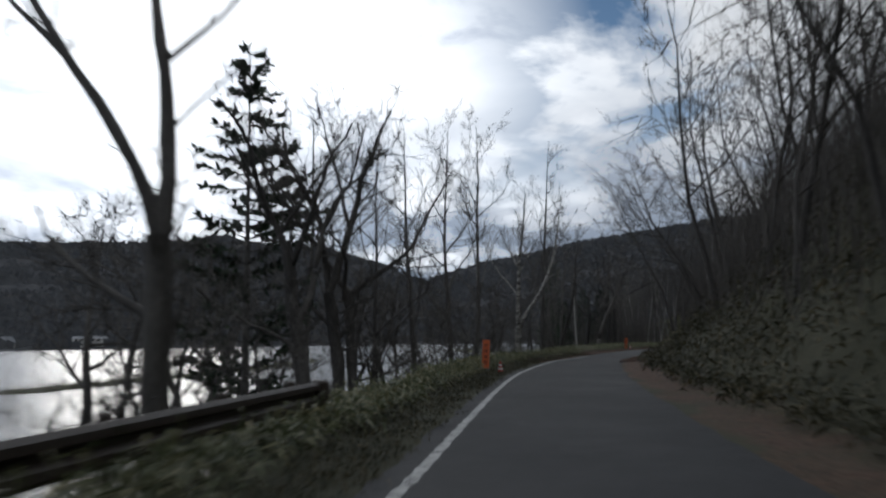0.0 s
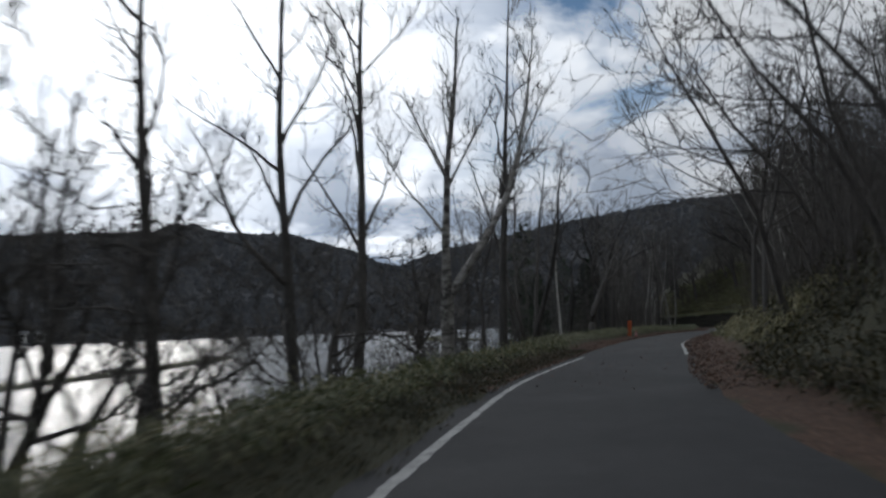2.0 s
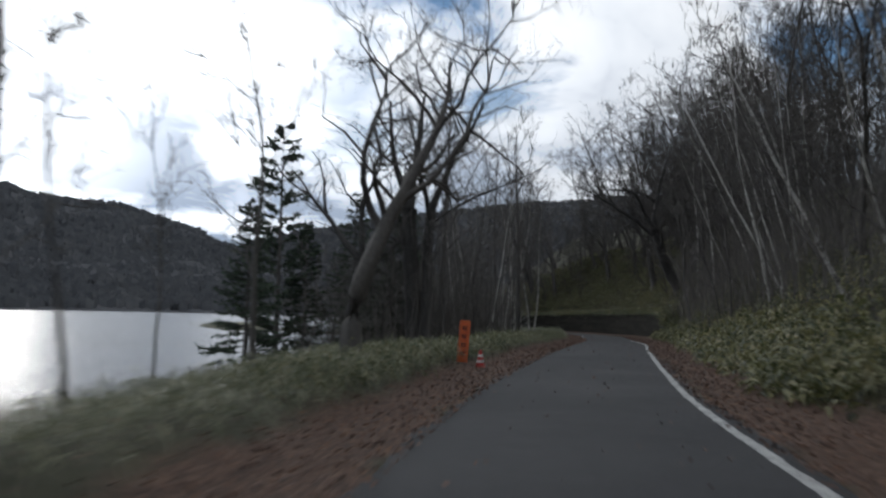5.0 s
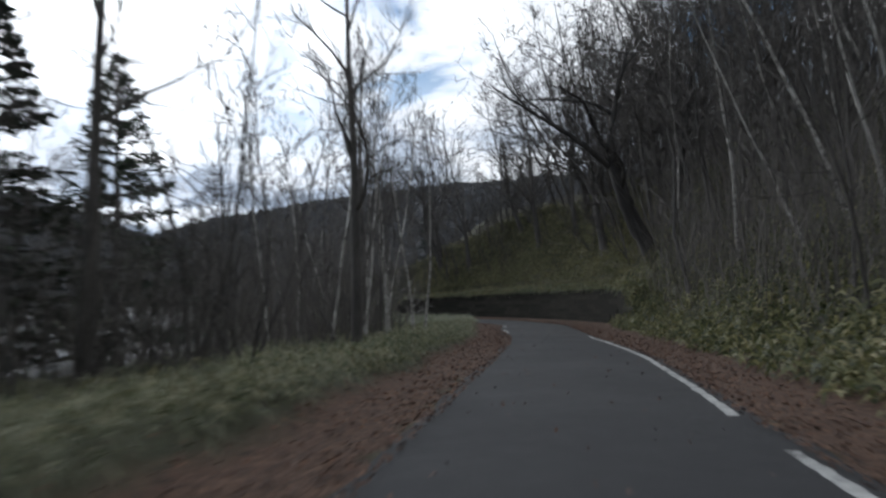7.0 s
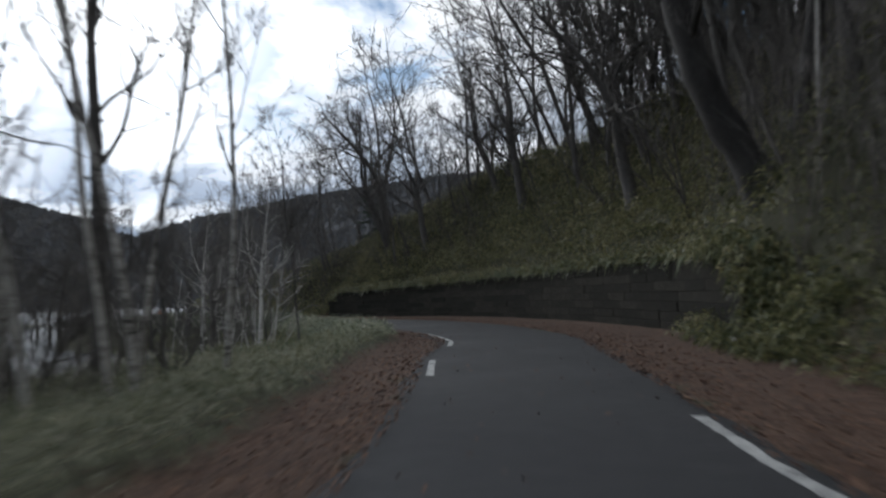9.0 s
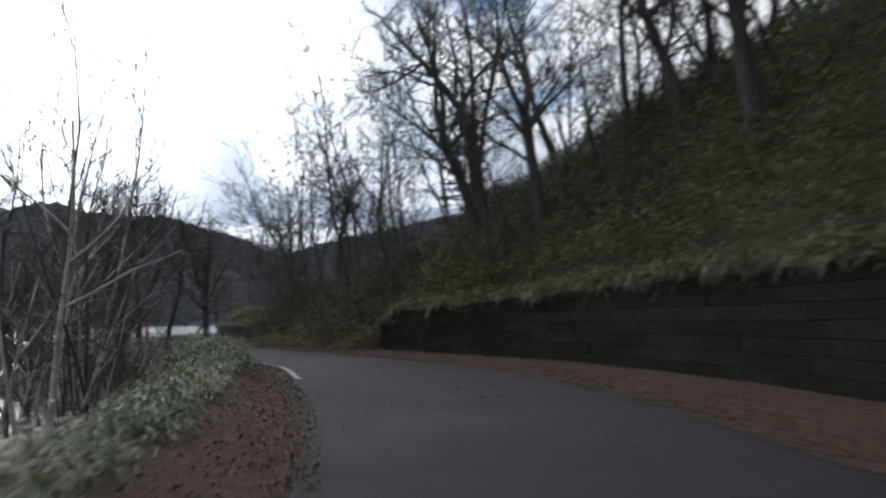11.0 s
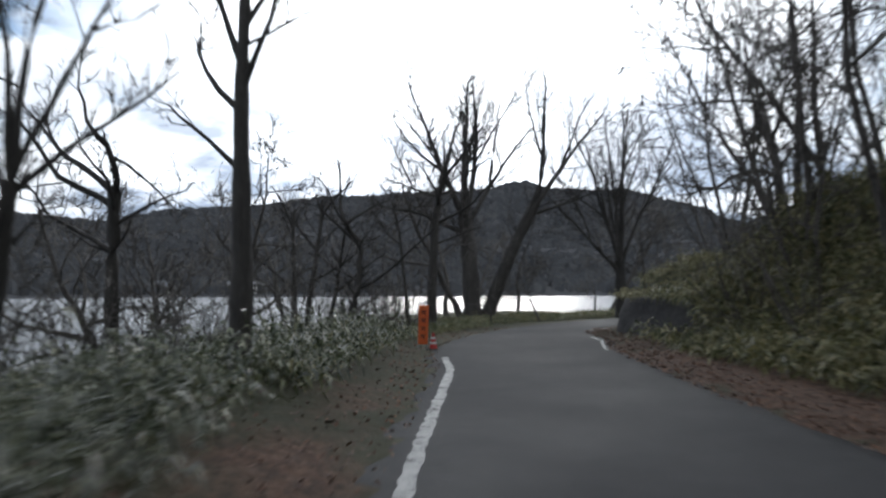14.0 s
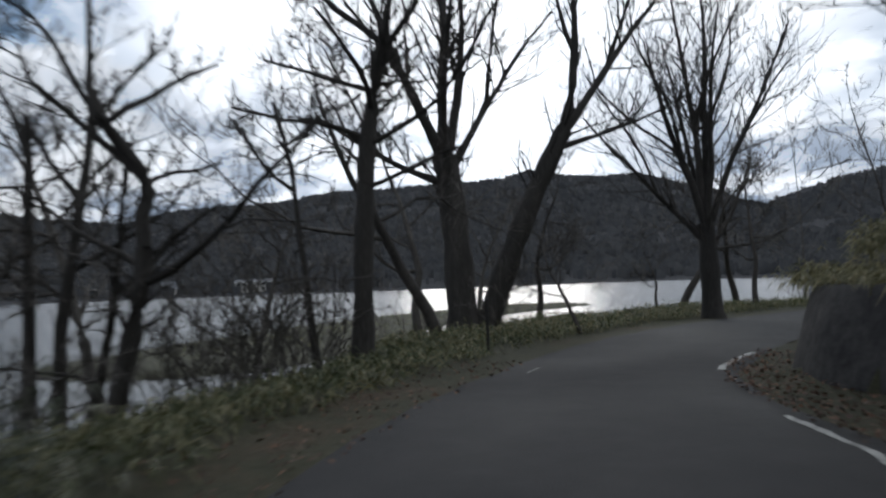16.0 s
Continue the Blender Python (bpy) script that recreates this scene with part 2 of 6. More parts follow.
def ground_material():
    """Soil, moss and grass on the banks, brown leaf litter beside the asphalt; the litter amount is stored on the sheet."""
    m = bpy.data.materials.new("ground")
    m.use_nodes = True
    nt = m.node_tree
    b = nt.nodes["Principled BSDF"]
    co = node(nt, "ShaderNodeTexCoord").outputs["Object"]
    n1 = node(nt, "ShaderNodeTexNoise", Vector=co, Scale=0.35, Detail=8.0, Roughness=0.65).outputs[0]
    n2 = node(nt, "ShaderNodeTexNoise", Vector=co, Scale=7.0, Detail=6.0, Roughness=0.7).outputs[0]
    n3 = node(nt, "ShaderNodeTexVoronoi", Vector=co, Scale=22.0).outputs["Color"]
    v = node(nt, "ShaderNodeSeparateColor", i0=n3).outputs[0]
    n4 = node(nt, "ShaderNodeTexNoise", Vector=co, Scale=45.0, Detail=4.0, Roughness=0.7).outputs[0]
    f0 = node(nt, "ShaderNodeMath", operation="MULTIPLY_ADD", i0=n2, i1=0.35, i2=node(nt, "ShaderNodeMath", operation="MULTIPLY", i0=n1, i1=0.3).outputs[0]).outputs[0]
    f = node(nt, "ShaderNodeMath", operation="MULTIPLY_ADD", i0=n4, i1=0.35, i2=f0).outputs[0]
    green = ramp(nt, f, [(0.32, (0.018, 0.019, 0.010)), (0.48, (0.040, 0.041, 0.020)), (0.6, (0.065, 0.062, 0.032)), (0.75, (0.105, 0.092, 0.055))])
    lf = node(nt, "ShaderNodeMath", operation="MULTIPLY_ADD", i0=v, i1=0.5, i2=node(nt, "ShaderNodeMath", operation="MULTIPLY", i0=n4, i1=0.5).outputs[0]).outputs[0]
    brown = ramp(nt, lf, [(0.25, (0.030, 0.017, 0.011)), (0.5, (0.078, 0.040, 0.024)), (0.75, (0.14, 0.082, 0.05))])
    amount = node(nt, "ShaderNodeAttribute", attribute="litter").outputs["Fac"]
    edge = node(nt, "ShaderNodeMath", operation="ADD", i0=amount, i1=node(nt, "ShaderNodeMath", operation="MULTIPLY_ADD", i0=n1, i1=1.2, i2=-0.6).outputs[0]).outputs[0]
    k = node(nt, "ShaderNodeMapRange", i0=edge, i1=0.35, i2=0.65).outputs[0]
    mix = node(nt, "ShaderNodeMix", data_type="RGBA", Factor=k)
    nt.links.new(green, mix.inputs[6])
    nt.links.new(brown, mix.inputs[7])
    nt.links.new(mix.outputs[2], b.inputs["Base Color"])
    b.inputs["Roughness"].default_value = 0.95
    bp = node(nt, "ShaderNodeBump", Strength=0.9, Distance=0.05, Height=n2).outputs[0]
    nt.links.new(bp, b.inputs["Normal"])
    return m


def water_material():
    m = bpy.data.materials.new("lake_water")
    m.use_nodes = True
    nt = m.node_tree
    b = nt.nodes["Principled BSDF"]
    b.inputs["Base Color"].default_value = (0.02, 0.026, 0.03, 1)
    b.inputs["Roughness"].default_value = 0.22
    b.inputs["IOR"].default_value = 1.33
    co = node(nt, "ShaderNodeTexCoord").outputs["Object"]
    a = node(nt, "ShaderNodeTexNoise", Vector=node(nt, "ShaderNodeMapping", Vector=co, Scale=(1.4, 3.2, 1), Rotation=(0, 0, 0.4)).outputs[0], Scale=0.9, Detail=5.0).outputs[0]
    c = node(nt, "ShaderNodeTexNoise", Vector=co, Scale=0.04, Detail=3.0).outputs[0]
    k = node(nt, "ShaderNodeMapRange", i0=c, i1=0.4, i2=0.6, i3=0.6, i4=1.0).outputs[0]
    bp = node(nt, "ShaderNodeBump", Strength=k, Distance=0.12, Height=a).outputs[0]
    nt.links.new(bp, b.inputs["Normal"])
    return m


M_GROUND = ground_material()
M_WATER = water_material()
# Distance haze is put into these two colours as a lighter blue-grey.
M_HILL = material("hazy_woodland_slope", [(0.34, (0.065, 0.068, 0.073)), (0.5, (0.090, 0.092, 0.097)), (0.66, (0.115, 0.114, 0.116))], scale=0.02, detail=10, rough=1.0, bump=1.0, bump_scale=0.25, gloss=0.0)
M_FARWOOD = material("hazy_bare_crown", [(0.3, (0.088, 0.092, 0.099)), (0.6, (0.128, 0.132, 0.138)), (0.8, (0.168, 0.165, 0.164))], scale=0.02, rough=1.0, bump=0.0, gloss=0.0, island=True, random_shift=0.25)


# ---------------------------------------------------------------- builders
def mesh_from(name, verts, faces, mat, smooth=False):
    me = bpy.data.meshes.new(name)
    me.from_pydata(verts, [], faces)
    me.materials.append(mat)
    if smooth:
        me.polygons.foreach_set("use_smooth", [True] * len(me.polygons))
    me.update()
    return me


def quads(name, v, mat):
    """A mesh of separate four-cornered leaves from an array (n, 4, 3)."""
    n = len(v)
    me = bpy.data.meshes.new(name)
    me.vertices.add(n * 4)
    me.vertices.foreach_set("co", v.reshape(-1).astype(np.float32))
    me.loops.add(n * 4)
    me.loops.foreach_set("vertex_index", np.arange(n * 4, dtype=np.int32))
    me.polygons.add(n)
    me.polygons.foreach_set("loop_start", np.arange(n, dtype=np.int32) * 4)
    me.polygons.foreach_set("loop_total", np.full(n, 4, dtype=np.int32))
    me.materials.append(mat)
    me.update(calc_edges=True)
    return me


def part(name, bm, mat, parent, label=""):
    me = bpy.data.meshes.new(name)
    bm.to_mesh(me)
    bm.free()
    me.materials.append(mat)
    ob = new(name, me)
    ob.parent = parent
    return tagged(ob, label)


def sub(name, me, parent, label=""):
    ob = new(name, me)
    ob.parent = parent
    return tagged(ob, label)


def box_bm(x0, y0, z0, x1, y1, z1, bevel=0.0):
    bm = bmesh.new()
    bmesh.ops.create_cube(bm, size=1.0)
    for v in bm.verts:
        v.co = Vector((x0 + (v.co.x + 0.5) * (x1 - x0), y0 + (v.co.y + 0.5) * (y1 - y0), z0 + (v.co.z + 0.5) * (z1 - z0)))
    if bevel:
        bmesh.ops.bevel(bm, geom=bm.edges[:], offset=bevel, segments=1, affect="EDGES")
    return bm


# ---------------------------------------------------------------- the road's line, and the ground
ROAD = [(-3.2, -30), (-1.5, -14), (0, 0), (1.66, 12.1), (3.56, 24.0), (5.9, 35.4), (7.81, 42.8), (12.0, 55), (16.72, 66.6), (20.3, 74.0),
        (25.44, 83.8), (28.72, 90.1), (34.3, 102), (39.21, 114.4), (41.19, 120.9), (42.17, 130.7), (41.34, 140.2), (39.15, 148.65),
        (36.99, 155.4), (35.5, 160.0), (33.9, 165.0), (32.9, 171), (33.1, 178), (35.2, 185), (40, 194), (48, 206), (58, 218)]


def spline(points, step=0.5):
    p = np.array(points, float)
    p = np.vstack([2 * p[0] - p[1], p, 2 * p[-1] - p[-2]])
    out = []
    for i in range(1, len(p) - 2):
        for u in np.linspace(0, 1, 24, endpoint=False):
            a, b, c, d = p[i - 1], p[i], p[i + 1], p[i + 2]
            out.append(0.5 * (2 * b + (c - a) * u + (2 * a - 5 * b + 4 * c - d) * u**2 + (3 * b - a - 3 * c + d) * u**3))
    out = np.array(out + [p[-2]])
    s = np.r_[0, np.cumsum(np.linalg.norm(np.diff(out, axis=0), axis=1))]
    t = np.arange(0, s[-1], step)
    return np.stack([np.interp(t, s, out[:, k]) for k in (0, 1)], 1)


LINE = spline(ROAD)
_zero = int(np.argmin((LINE**2).sum(1)))
S_OF = (np.arange(len(LINE)) - _zero) * 0.5
TAN = np.gradient(LINE, axis=0)
TAN /= np.linalg.norm(TAN, axis=1)[:, None]
RIGHT = np.stack([TAN[:, 1], -TAN[:, 0]], 1)


def table(rows):
    a = np.array(rows, float)
    return lambda s: np.interp(s, a[:, 0], a[:, 1])


left_line = table([(-30, -1.3), (8, -1.2), (18, -1.35), (28, -1.5), (38, -1.38), (44, -1.17), (51, -0.98), (75, -1.15), (94, -1.4), (113, -0.9), (121, -1.0), (127, -0.5), (131, -0.5), (135, -0.7),
                   (139, -0.92), (144, -0.96), (148, -0.78), (152, -0.4), (158, -0.36), (163, -0.66), (169, -0.96), (172, -1.3), (176, -1.5), (230, -1.5)])
right_line = table([(-30, 1.9), (33, 1.9), (51, 2.35), (56, 2.25), (61, 2.0), (77, 1.85), (86, 1.7), (92, 1.6), (101, 1.9), (111, 1.8), (119, 2.2), (128, 2.75), (135, 3.2), (142, 3.6), (147, 3.7),
                    (153, 3.5), (160, 3.1), (166, 2.3), (172.5, 1.95), (176.8, 1.85), (178.3, 1.5), (180.4, 1.0), (182, 0.97), (184, 1.25), (187, 1.4), (230, 1.6)])


grade = table([(-30, 0.0), (86, 0.0), (104, -0.2), (118, -0.38), (156, -0.6), (230, -0.6)])


def at(s, o, z=0.0):
    """The place s metres along the road and o metres to its right, z above the paving."""
    x, y = np.interp(s, S_OF, LINE[:, 0]), np.interp(s, S_OF, LINE[:, 1])
    rx, ry = np.interp(s, S_OF, RIGHT[:, 0]), np.interp(s, S_OF, RIGHT[:, 1])
    return np.stack([x + rx * o, y + ry * o, np.zeros_like(x + rx * o) + z + grade(s)], -1)


def along(xy):
    """s and o of places (n, 2)."""
    s, o = np.empty(len(xy)), np.empty(len(xy))
    for a in range(0, len(xy), 4000):
        d = xy[a:a + 4000, None, :] - LINE[None]
        i = np.argmin((d**2).sum(-1), 1)
        v = d[np.arange(len(i)), i]
        s[a:a + 4000] = S_OF[i] + (v * TAN[i]).sum(1) * ((i > 0) & (i < len(LINE) - 1))
        side = (v * RIGHT[i]).sum(1)
        o[a:a + 4000] = np.sign(side) * np.maximum(np.abs(side), np.linalg.norm(v, axis=1) * 0.999)
    return s, o


LAKE_Z = -2.1
shelf = table([(-30, 1.3), (8, 1.3), (20, 1.4), (34, 1.8), (48, 2.6), (60, 3.2), (70, 5), (80, 6.5), (90, 7.5), (100, 9.5), (112, 10.5), (122, 9.5), (127, 5.0), (132, 2.2), (137, 1.7), (150, 1.7), (158, 2.0), (163, 3.6), (167, 5.2), (173, 4.6), (176, 2.1), (179, 1.9), (182, 2.4), (186, 4.4), (192, 5.4), (210, 3)])
fall = table([(-30, 0.7), (30, 0.7), (60, 0.5), (75, 0.35), (114, 0.3), (131, 0.42), (150, 0.46), (158, 0.48), (164, 0.5), (171, 0.45), (177, 0.3), (182, 0.3), (188, 0.5), (230, 0.5)])
foot = table([(-30, 1.6), (20, 1.6), (40, 1.6), (50, 1.2), (70, 1.5), (90, 1.8), (105, 2.0), (119, 2.6), (126, 2.9), (156, 3.0), (161, 2.6), (166, 2.1), (173, 1.8), (176, 1.6), (179, 0.9), (181.5, 0.45), (186, 0.45), (192, 0.8), (230, 1.6)])
bank_top = table([(-30, 13.0), (24, 13.0), (36, 10.0), (48, 6.0), (58, 5.0), (66, 4.5), (80, 4.8), (100, 5.8), (112, 9.0), (124, 10.0), (150, 9.2), (161, 6.1), (166, 4.4), (170, 3.4), (174, 2.7), (176, 2.35), (178, 1.85), (180, 1.4), (182, 1.15), (188, 1.4), (230, 6)])
steep = table([(-30, 1.2), (26, 1.15), (40, 0.9), (58, 0.7), (75, 0.55), (100, 0.6), (112, 0.95), (122, 1.35), (152, 1.35), (163, 1.0), (178, 0.85), (230, 0.8)])
behind = table([(-30, 0.75), (40, 0.75), (70, 0.75), (100, 0.72), (114, 0.5), (121, 0.22), (128, 0.03), (154, -0.02), (166, 0.06), (182, 0.18), (230, 0.3)])
wall_h = table([(119, 0), (122, 1.9), (132, 2.1), (146, 2.0), (159.5, 1.7), (161.5, 0.0), (172, 0.0), (174, 1.0), (178, 1.05), (188, 1.0), (190, 0)])
SPITS = [((-30, 55), (-23, 95), (-22, 128)), ((13, 185), (9, 203), (8, 222), (10, 240))]
SPIT_W = [1.6, 5.0]


def rise(s, o, xy=None):
    """Height of the ground."""
    lo, ro = left_line(s) - 0.45, right_line(s) + 0.35
    z = np.zeros_like(o)
    d = np.maximum(lo - o, 0)
    hump = np.interp(s, [-30, 36, 52, 60, 112, 126, 146, 158, 164, 172, 177], [0.20, 0.22, 0.30, 0.34, 0.26, 0.22, 0.22, 0.30, 0.34, 0.26, 0.0]) * np.exp(-((d - np.interp(s, [50, 60, 120, 131], [1.4, 2.0, 2.0, 1.25])) / 0.7) ** 2)
    left = hump - np.maximum(d - shelf(s), 0) * fall(s) - np.clip(d - 1.5, 0, 30) * 0.035
    z = np.where(d > 0, np.maximum(left, -3.6), z)
    e = np.maximum(o - ro - foot(s), 0)
    wall = wall_h(s) * np.clip((e - 0.65) / 0.35, 0, 1)
    up = np.minimum(wall + np.maximum(e - 0.5 * (wall_h(s) > 0.3), 0) * steep(s), bank_top(s))
    past = np.maximum(e - (bank_top(s) - wall_h(s)) / steep(s), 0)
    up = up + past * behind(s)
    z = np.where(o > ro, up + np.clip(o - ro, 0, 1.0) * 0.03, z)
    z = z + grade(s)
    if xy is not None:
        rough = np.array([noise.fractal((x * 0.23, y * 0.23, 3.1), 0.9, 2.1, 4) for x, y in xy])
        away = np.clip(d / 3, 0, 1) * 0.16 + np.clip(e / 2, 0, 1) * 0.5
        z = z + rough * away - np.where((d <= 0) & (o <= ro), 0.02, 0)
        for spit, half in zip(SPITS, SPIT_W):
            p = spline(spit, 2.0)
            near = np.sqrt(((xy[:, None] - p[None]) ** 2).sum(-1)).min(1)
            z = np.maximum(z, np.where(near < 12, LAKE_Z + 0.18 - np.maximum(near - half, 0) * 0.35 + rough * 0.05, -9))
    return z


def ground_sheet():
    xs = np.r_[np.linspace(-62, -8, 50), np.arange(-7.4, 66, 0.7), np.linspace(67, 135, 46)]
    ys = np.r_[np.linspace(-60, -21, 24), np.arange(-20, 226, 0.7), np.linspace(228, 275, 24)]
    gx, gy = np.meshgrid(xs, ys)
    xy = np.stack([gx.ravel(), gy.ravel()], 1)
    s, o = along(xy)
    z = rise(s, o, xy)
    nx, ny = len(xs), len(ys)
    i = np.arange((ny - 1) * nx).reshape(ny - 1, nx)[:, :-1].ravel()
    f = np.stack([i, i + 1, i + 1 + nx, i + nx], 1)
    me = mesh_from("ground", np.c_[xy, z].tolist(), f.tolist(), M_GROUND, True)
    lo, ro = left_line(s) - 0.2, right_line(s) + 0.1
    lit_l = np.interp(s, [40, 52, 157, 166, 182], [0.1, 0.9, 0.9, 0.45, 0.3]) * np.clip(1.3 - np.abs(lo - o - 0.6) / 1.1, 0, 1) * (o < lo)
    lit_r = np.interp(s, [10, 40, 163, 178], [0.5, 0.9, 0.9, 0.45]) * np.clip(1.6 - (o - ro) / (foot(s) + np.interp(s, [44, 49, 66, 71], [0.2, 0.4, 0.4, 0.3])), 0, 1) * (o > ro)
    wood = 0.22 * (o > ro + foot(s) + 9)
    at_ = me.attributes.new("litter", "FLOAT", "POINT")
    at_.data.foreach_set("value", np.maximum(np.maximum(lit_l, lit_r), wood).astype(np.float32))
    return tagged(new("ground", me), "mossy brown roadside bank with fallen leaves sloping to a lake", "ground", kind="structure")


ground_sheet()


def ribbon(name, mat, s0, s1, a, b, z, step=0.5, crown=0.0, cols=2, wobble=0.0, freq=0.9):
    s = np.arange(s0, s1 + 1e-6, step)
    rows = []
    for k in range(cols):
        u = k / (cols - 1)
        wv = np.array([noise.noise((q * freq, u * 7.3, 1.7)) * wobble for q in s]) if k in (0, cols - 1) else 0
        rows.append(at(s, a(s) * (1 - u) + b(s) * u + wv, z + crown * 4 * u * (1 - u)))
    v = np.stack(rows, 1).reshape(-1, 3)
    f = [(i * cols + k, i * cols + k + 1, (i + 1) * cols + k + 1, (i + 1) * cols + k) for i in range(len(s) - 1) for k in range(cols - 1)]
    me = mesh_from(name, v.tolist(), f, mat, True)
    return new(name, me)


road = ribbon("road", M_ASPHALT, -30, 222, lambda s: left_line(s) - 0.35, lambda s: right_line(s) + 0.25, 0.0, crown=0.025, cols=7, wobble=0.13)
tagged(road, "narrow grey asphalt lakeside road", "road", kind="structure")


def painted(name, s0, s1, off, width=0.125):
    ob = ribbon(name, M_LINE, s0, s1, lambda s: off(s) - width / 2, lambda s: off(s) + width / 2, 0.012, step=0.1, wobble=0.03, freq=5.0)
    return tagged(ob, "worn white edge line painted on asphalt", "road marking", kind="structure")


painted("edge_line", -30, 51, left_line)
painted("edge_line", 118, 121, left_line)
painted("edge_line", 125, 131.5, left_line)
painted("edge_line", 147, 171.5, left_line)
painted("edge_line", 181, 182.5, lambda s: left_line(s) + 0.15)
painted("edge_line", 51.5, 90, right_line)
painted("edge_line", 92, 113, right_line)
painted("edge_line", 173.5, 178.2, right_line, 0.07)
painted("edge_line", 181.6, 184, right_line, 0.1)


def lake():
    bm = bmesh.new()
    bmesh.ops.create_grid(bm, x_segments=8, y_segments=8, size=1800)
    me = bpy.data.meshes.new("lake")
    bm.to_mesh(me)
    bm.free()
    me.materials.append(M_WATER)
    ob = new("lake", me)
    ob.location = (0, 300, LAKE_Z)
    tagged(ob, "pale rippled lake reflecting a bright sky", "lake", kind="structure")


lake()

# far wooded hills across the lake: heights as angles over the horizon, by heading to the left
RIDGE = table([(-180, 6), (-90, 8), (-40, 8.5), (-20, 8.0), (-10, 6.8), (-4.7, 5.8), (-2.5, 5.5), (0, 4.8), (1.8, 4.25), (3.2, 4.6), (4.5, 5.3), (7, 6.0), (10, 6.8), (13, 6.85), (15.6, 7.05), (16.8, 7.5), (18, 7.4), (19.5, 7.0),
               (22.3, 6.85), (27, 6.6), (32, 6.4), (35.8, 5.8), (42.6, 5.3), (46.5, 4.4), (52, 4.8), (57, 5.5), (70, 6.2), (90, 6.5), (180, 6)])
RIDGE_R = 3000.0
HILL_C = (25.0, 95.0)


def hill_height(x, y):
    dx, dy = x - HILL_C[0], y - HILL_C[1]
    r, yaw = np.hypot(dx, dy), np.degrees(np.arctan2(-dx, dy))
    shore = 380 + 60 * np.sin(np.radians(yaw * 3 + 40)) + 25 * np.sin(np.radians(yaw * 11))
    shore = np.where((yaw < -25) & (yaw > -150), 95, shore)
    top = np.tan(np.radians(RIDGE(yaw) - 0.15)) * RIDGE_R
    u = np.clip((r - shore) / (RIDGE_R - shore), 0, 1.0)
    h = LAKE_Z - 0.4 + (top + 2) * (0.25 * u + 0.75 * u * u * (3 - 2 * u)) + np.clip((r - shore) / 30, -1, 1) * 1.2
    past = np.clip((r - RIDGE_R) / 900, 0, 1)
    return h * (1 - 0.5 * past)


def hills():
    rs = np.r_[np.linspace(90, 500, 42), np.linspace(530, RIDGE_R, 70), np.linspace(RIDGE_R + 60, 4200, 14)]
    ang = np.radians(np.linspace(-180, 180, 541))
    a, r = np.meshgrid(ang, rs)
    x, y = HILL_C[0] - np.sin(a) * r, HILL_C[1] + np.cos(a) * r
    z = hill_height(x, y)
    w = np.array([noise.fractal((p * 0.006, q * 0.006, 0.4), 1.0, 2.0, 5) for p, q in zip(x.ravel(), y.ravel())]).reshape(z.shape)
    z = z + w * np.clip((z - 2) / 60, 0, 1) * 12
    n = len(ang)
    i = (np.arange(len(rs) - 1)[:, None] * n + np.arange(n - 1)[None]).ravel()
    f = np.stack([i, i + n, i + n + 1, i + 1], 1)
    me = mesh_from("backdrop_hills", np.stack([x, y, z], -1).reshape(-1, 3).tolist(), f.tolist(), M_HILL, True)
    tagged(new("backdrop_hills", me), "dark wooded hills with painted haze beyond the lake", "hills", kind="structure")
    rng = np.random.default_rng(5)
    n = 34000
    yaw = np.radians(rng.uniform(-35, 75, n))
    r = np.where(np.arange(n) < 9000, rng.normal(RIDGE_R - 40, 50, n), RIDGE_R - (RIDGE_R - 370) * rng.random(n) ** 0.6)
    px, py = HILL_C[0] - np.sin(yaw) * r, HILL_C[1] + np.cos(yaw) * r
    pz = hill_height(px, py)
    keep = pz > -1.0
    px, py, pz = px[keep], py[keep], pz[keep]
    n = len(px)
    far = np.hypot(px - HILL_C[0], py - HILL_C[1]) / 1000
    hgt, wid = rng.uniform(4, 8, n) * (0.7 + 0.7 * far), rng.uniform(5.0, 10.0, n) * (0.7 + 0.8 * far)
    t = rng.uniform(0, math.pi, n)
    v = np.zeros((n, 4, 3))
    for k, (u, q) in enumerate(((-0.3, -0.2), (0.35, -0.2), (0.5, 0.6), (-0.35, 1.0))):
        v[:, k] = np.stack([px + np.cos(t) * wid * u, py + np.sin(t) * wid * u, pz + hgt * q], 1)
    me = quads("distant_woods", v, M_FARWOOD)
    tagged(new("distant_woods", me), "bare grey woods with painted haze covering the hills beyond the lake", "woods", kind="stuff")


hills()


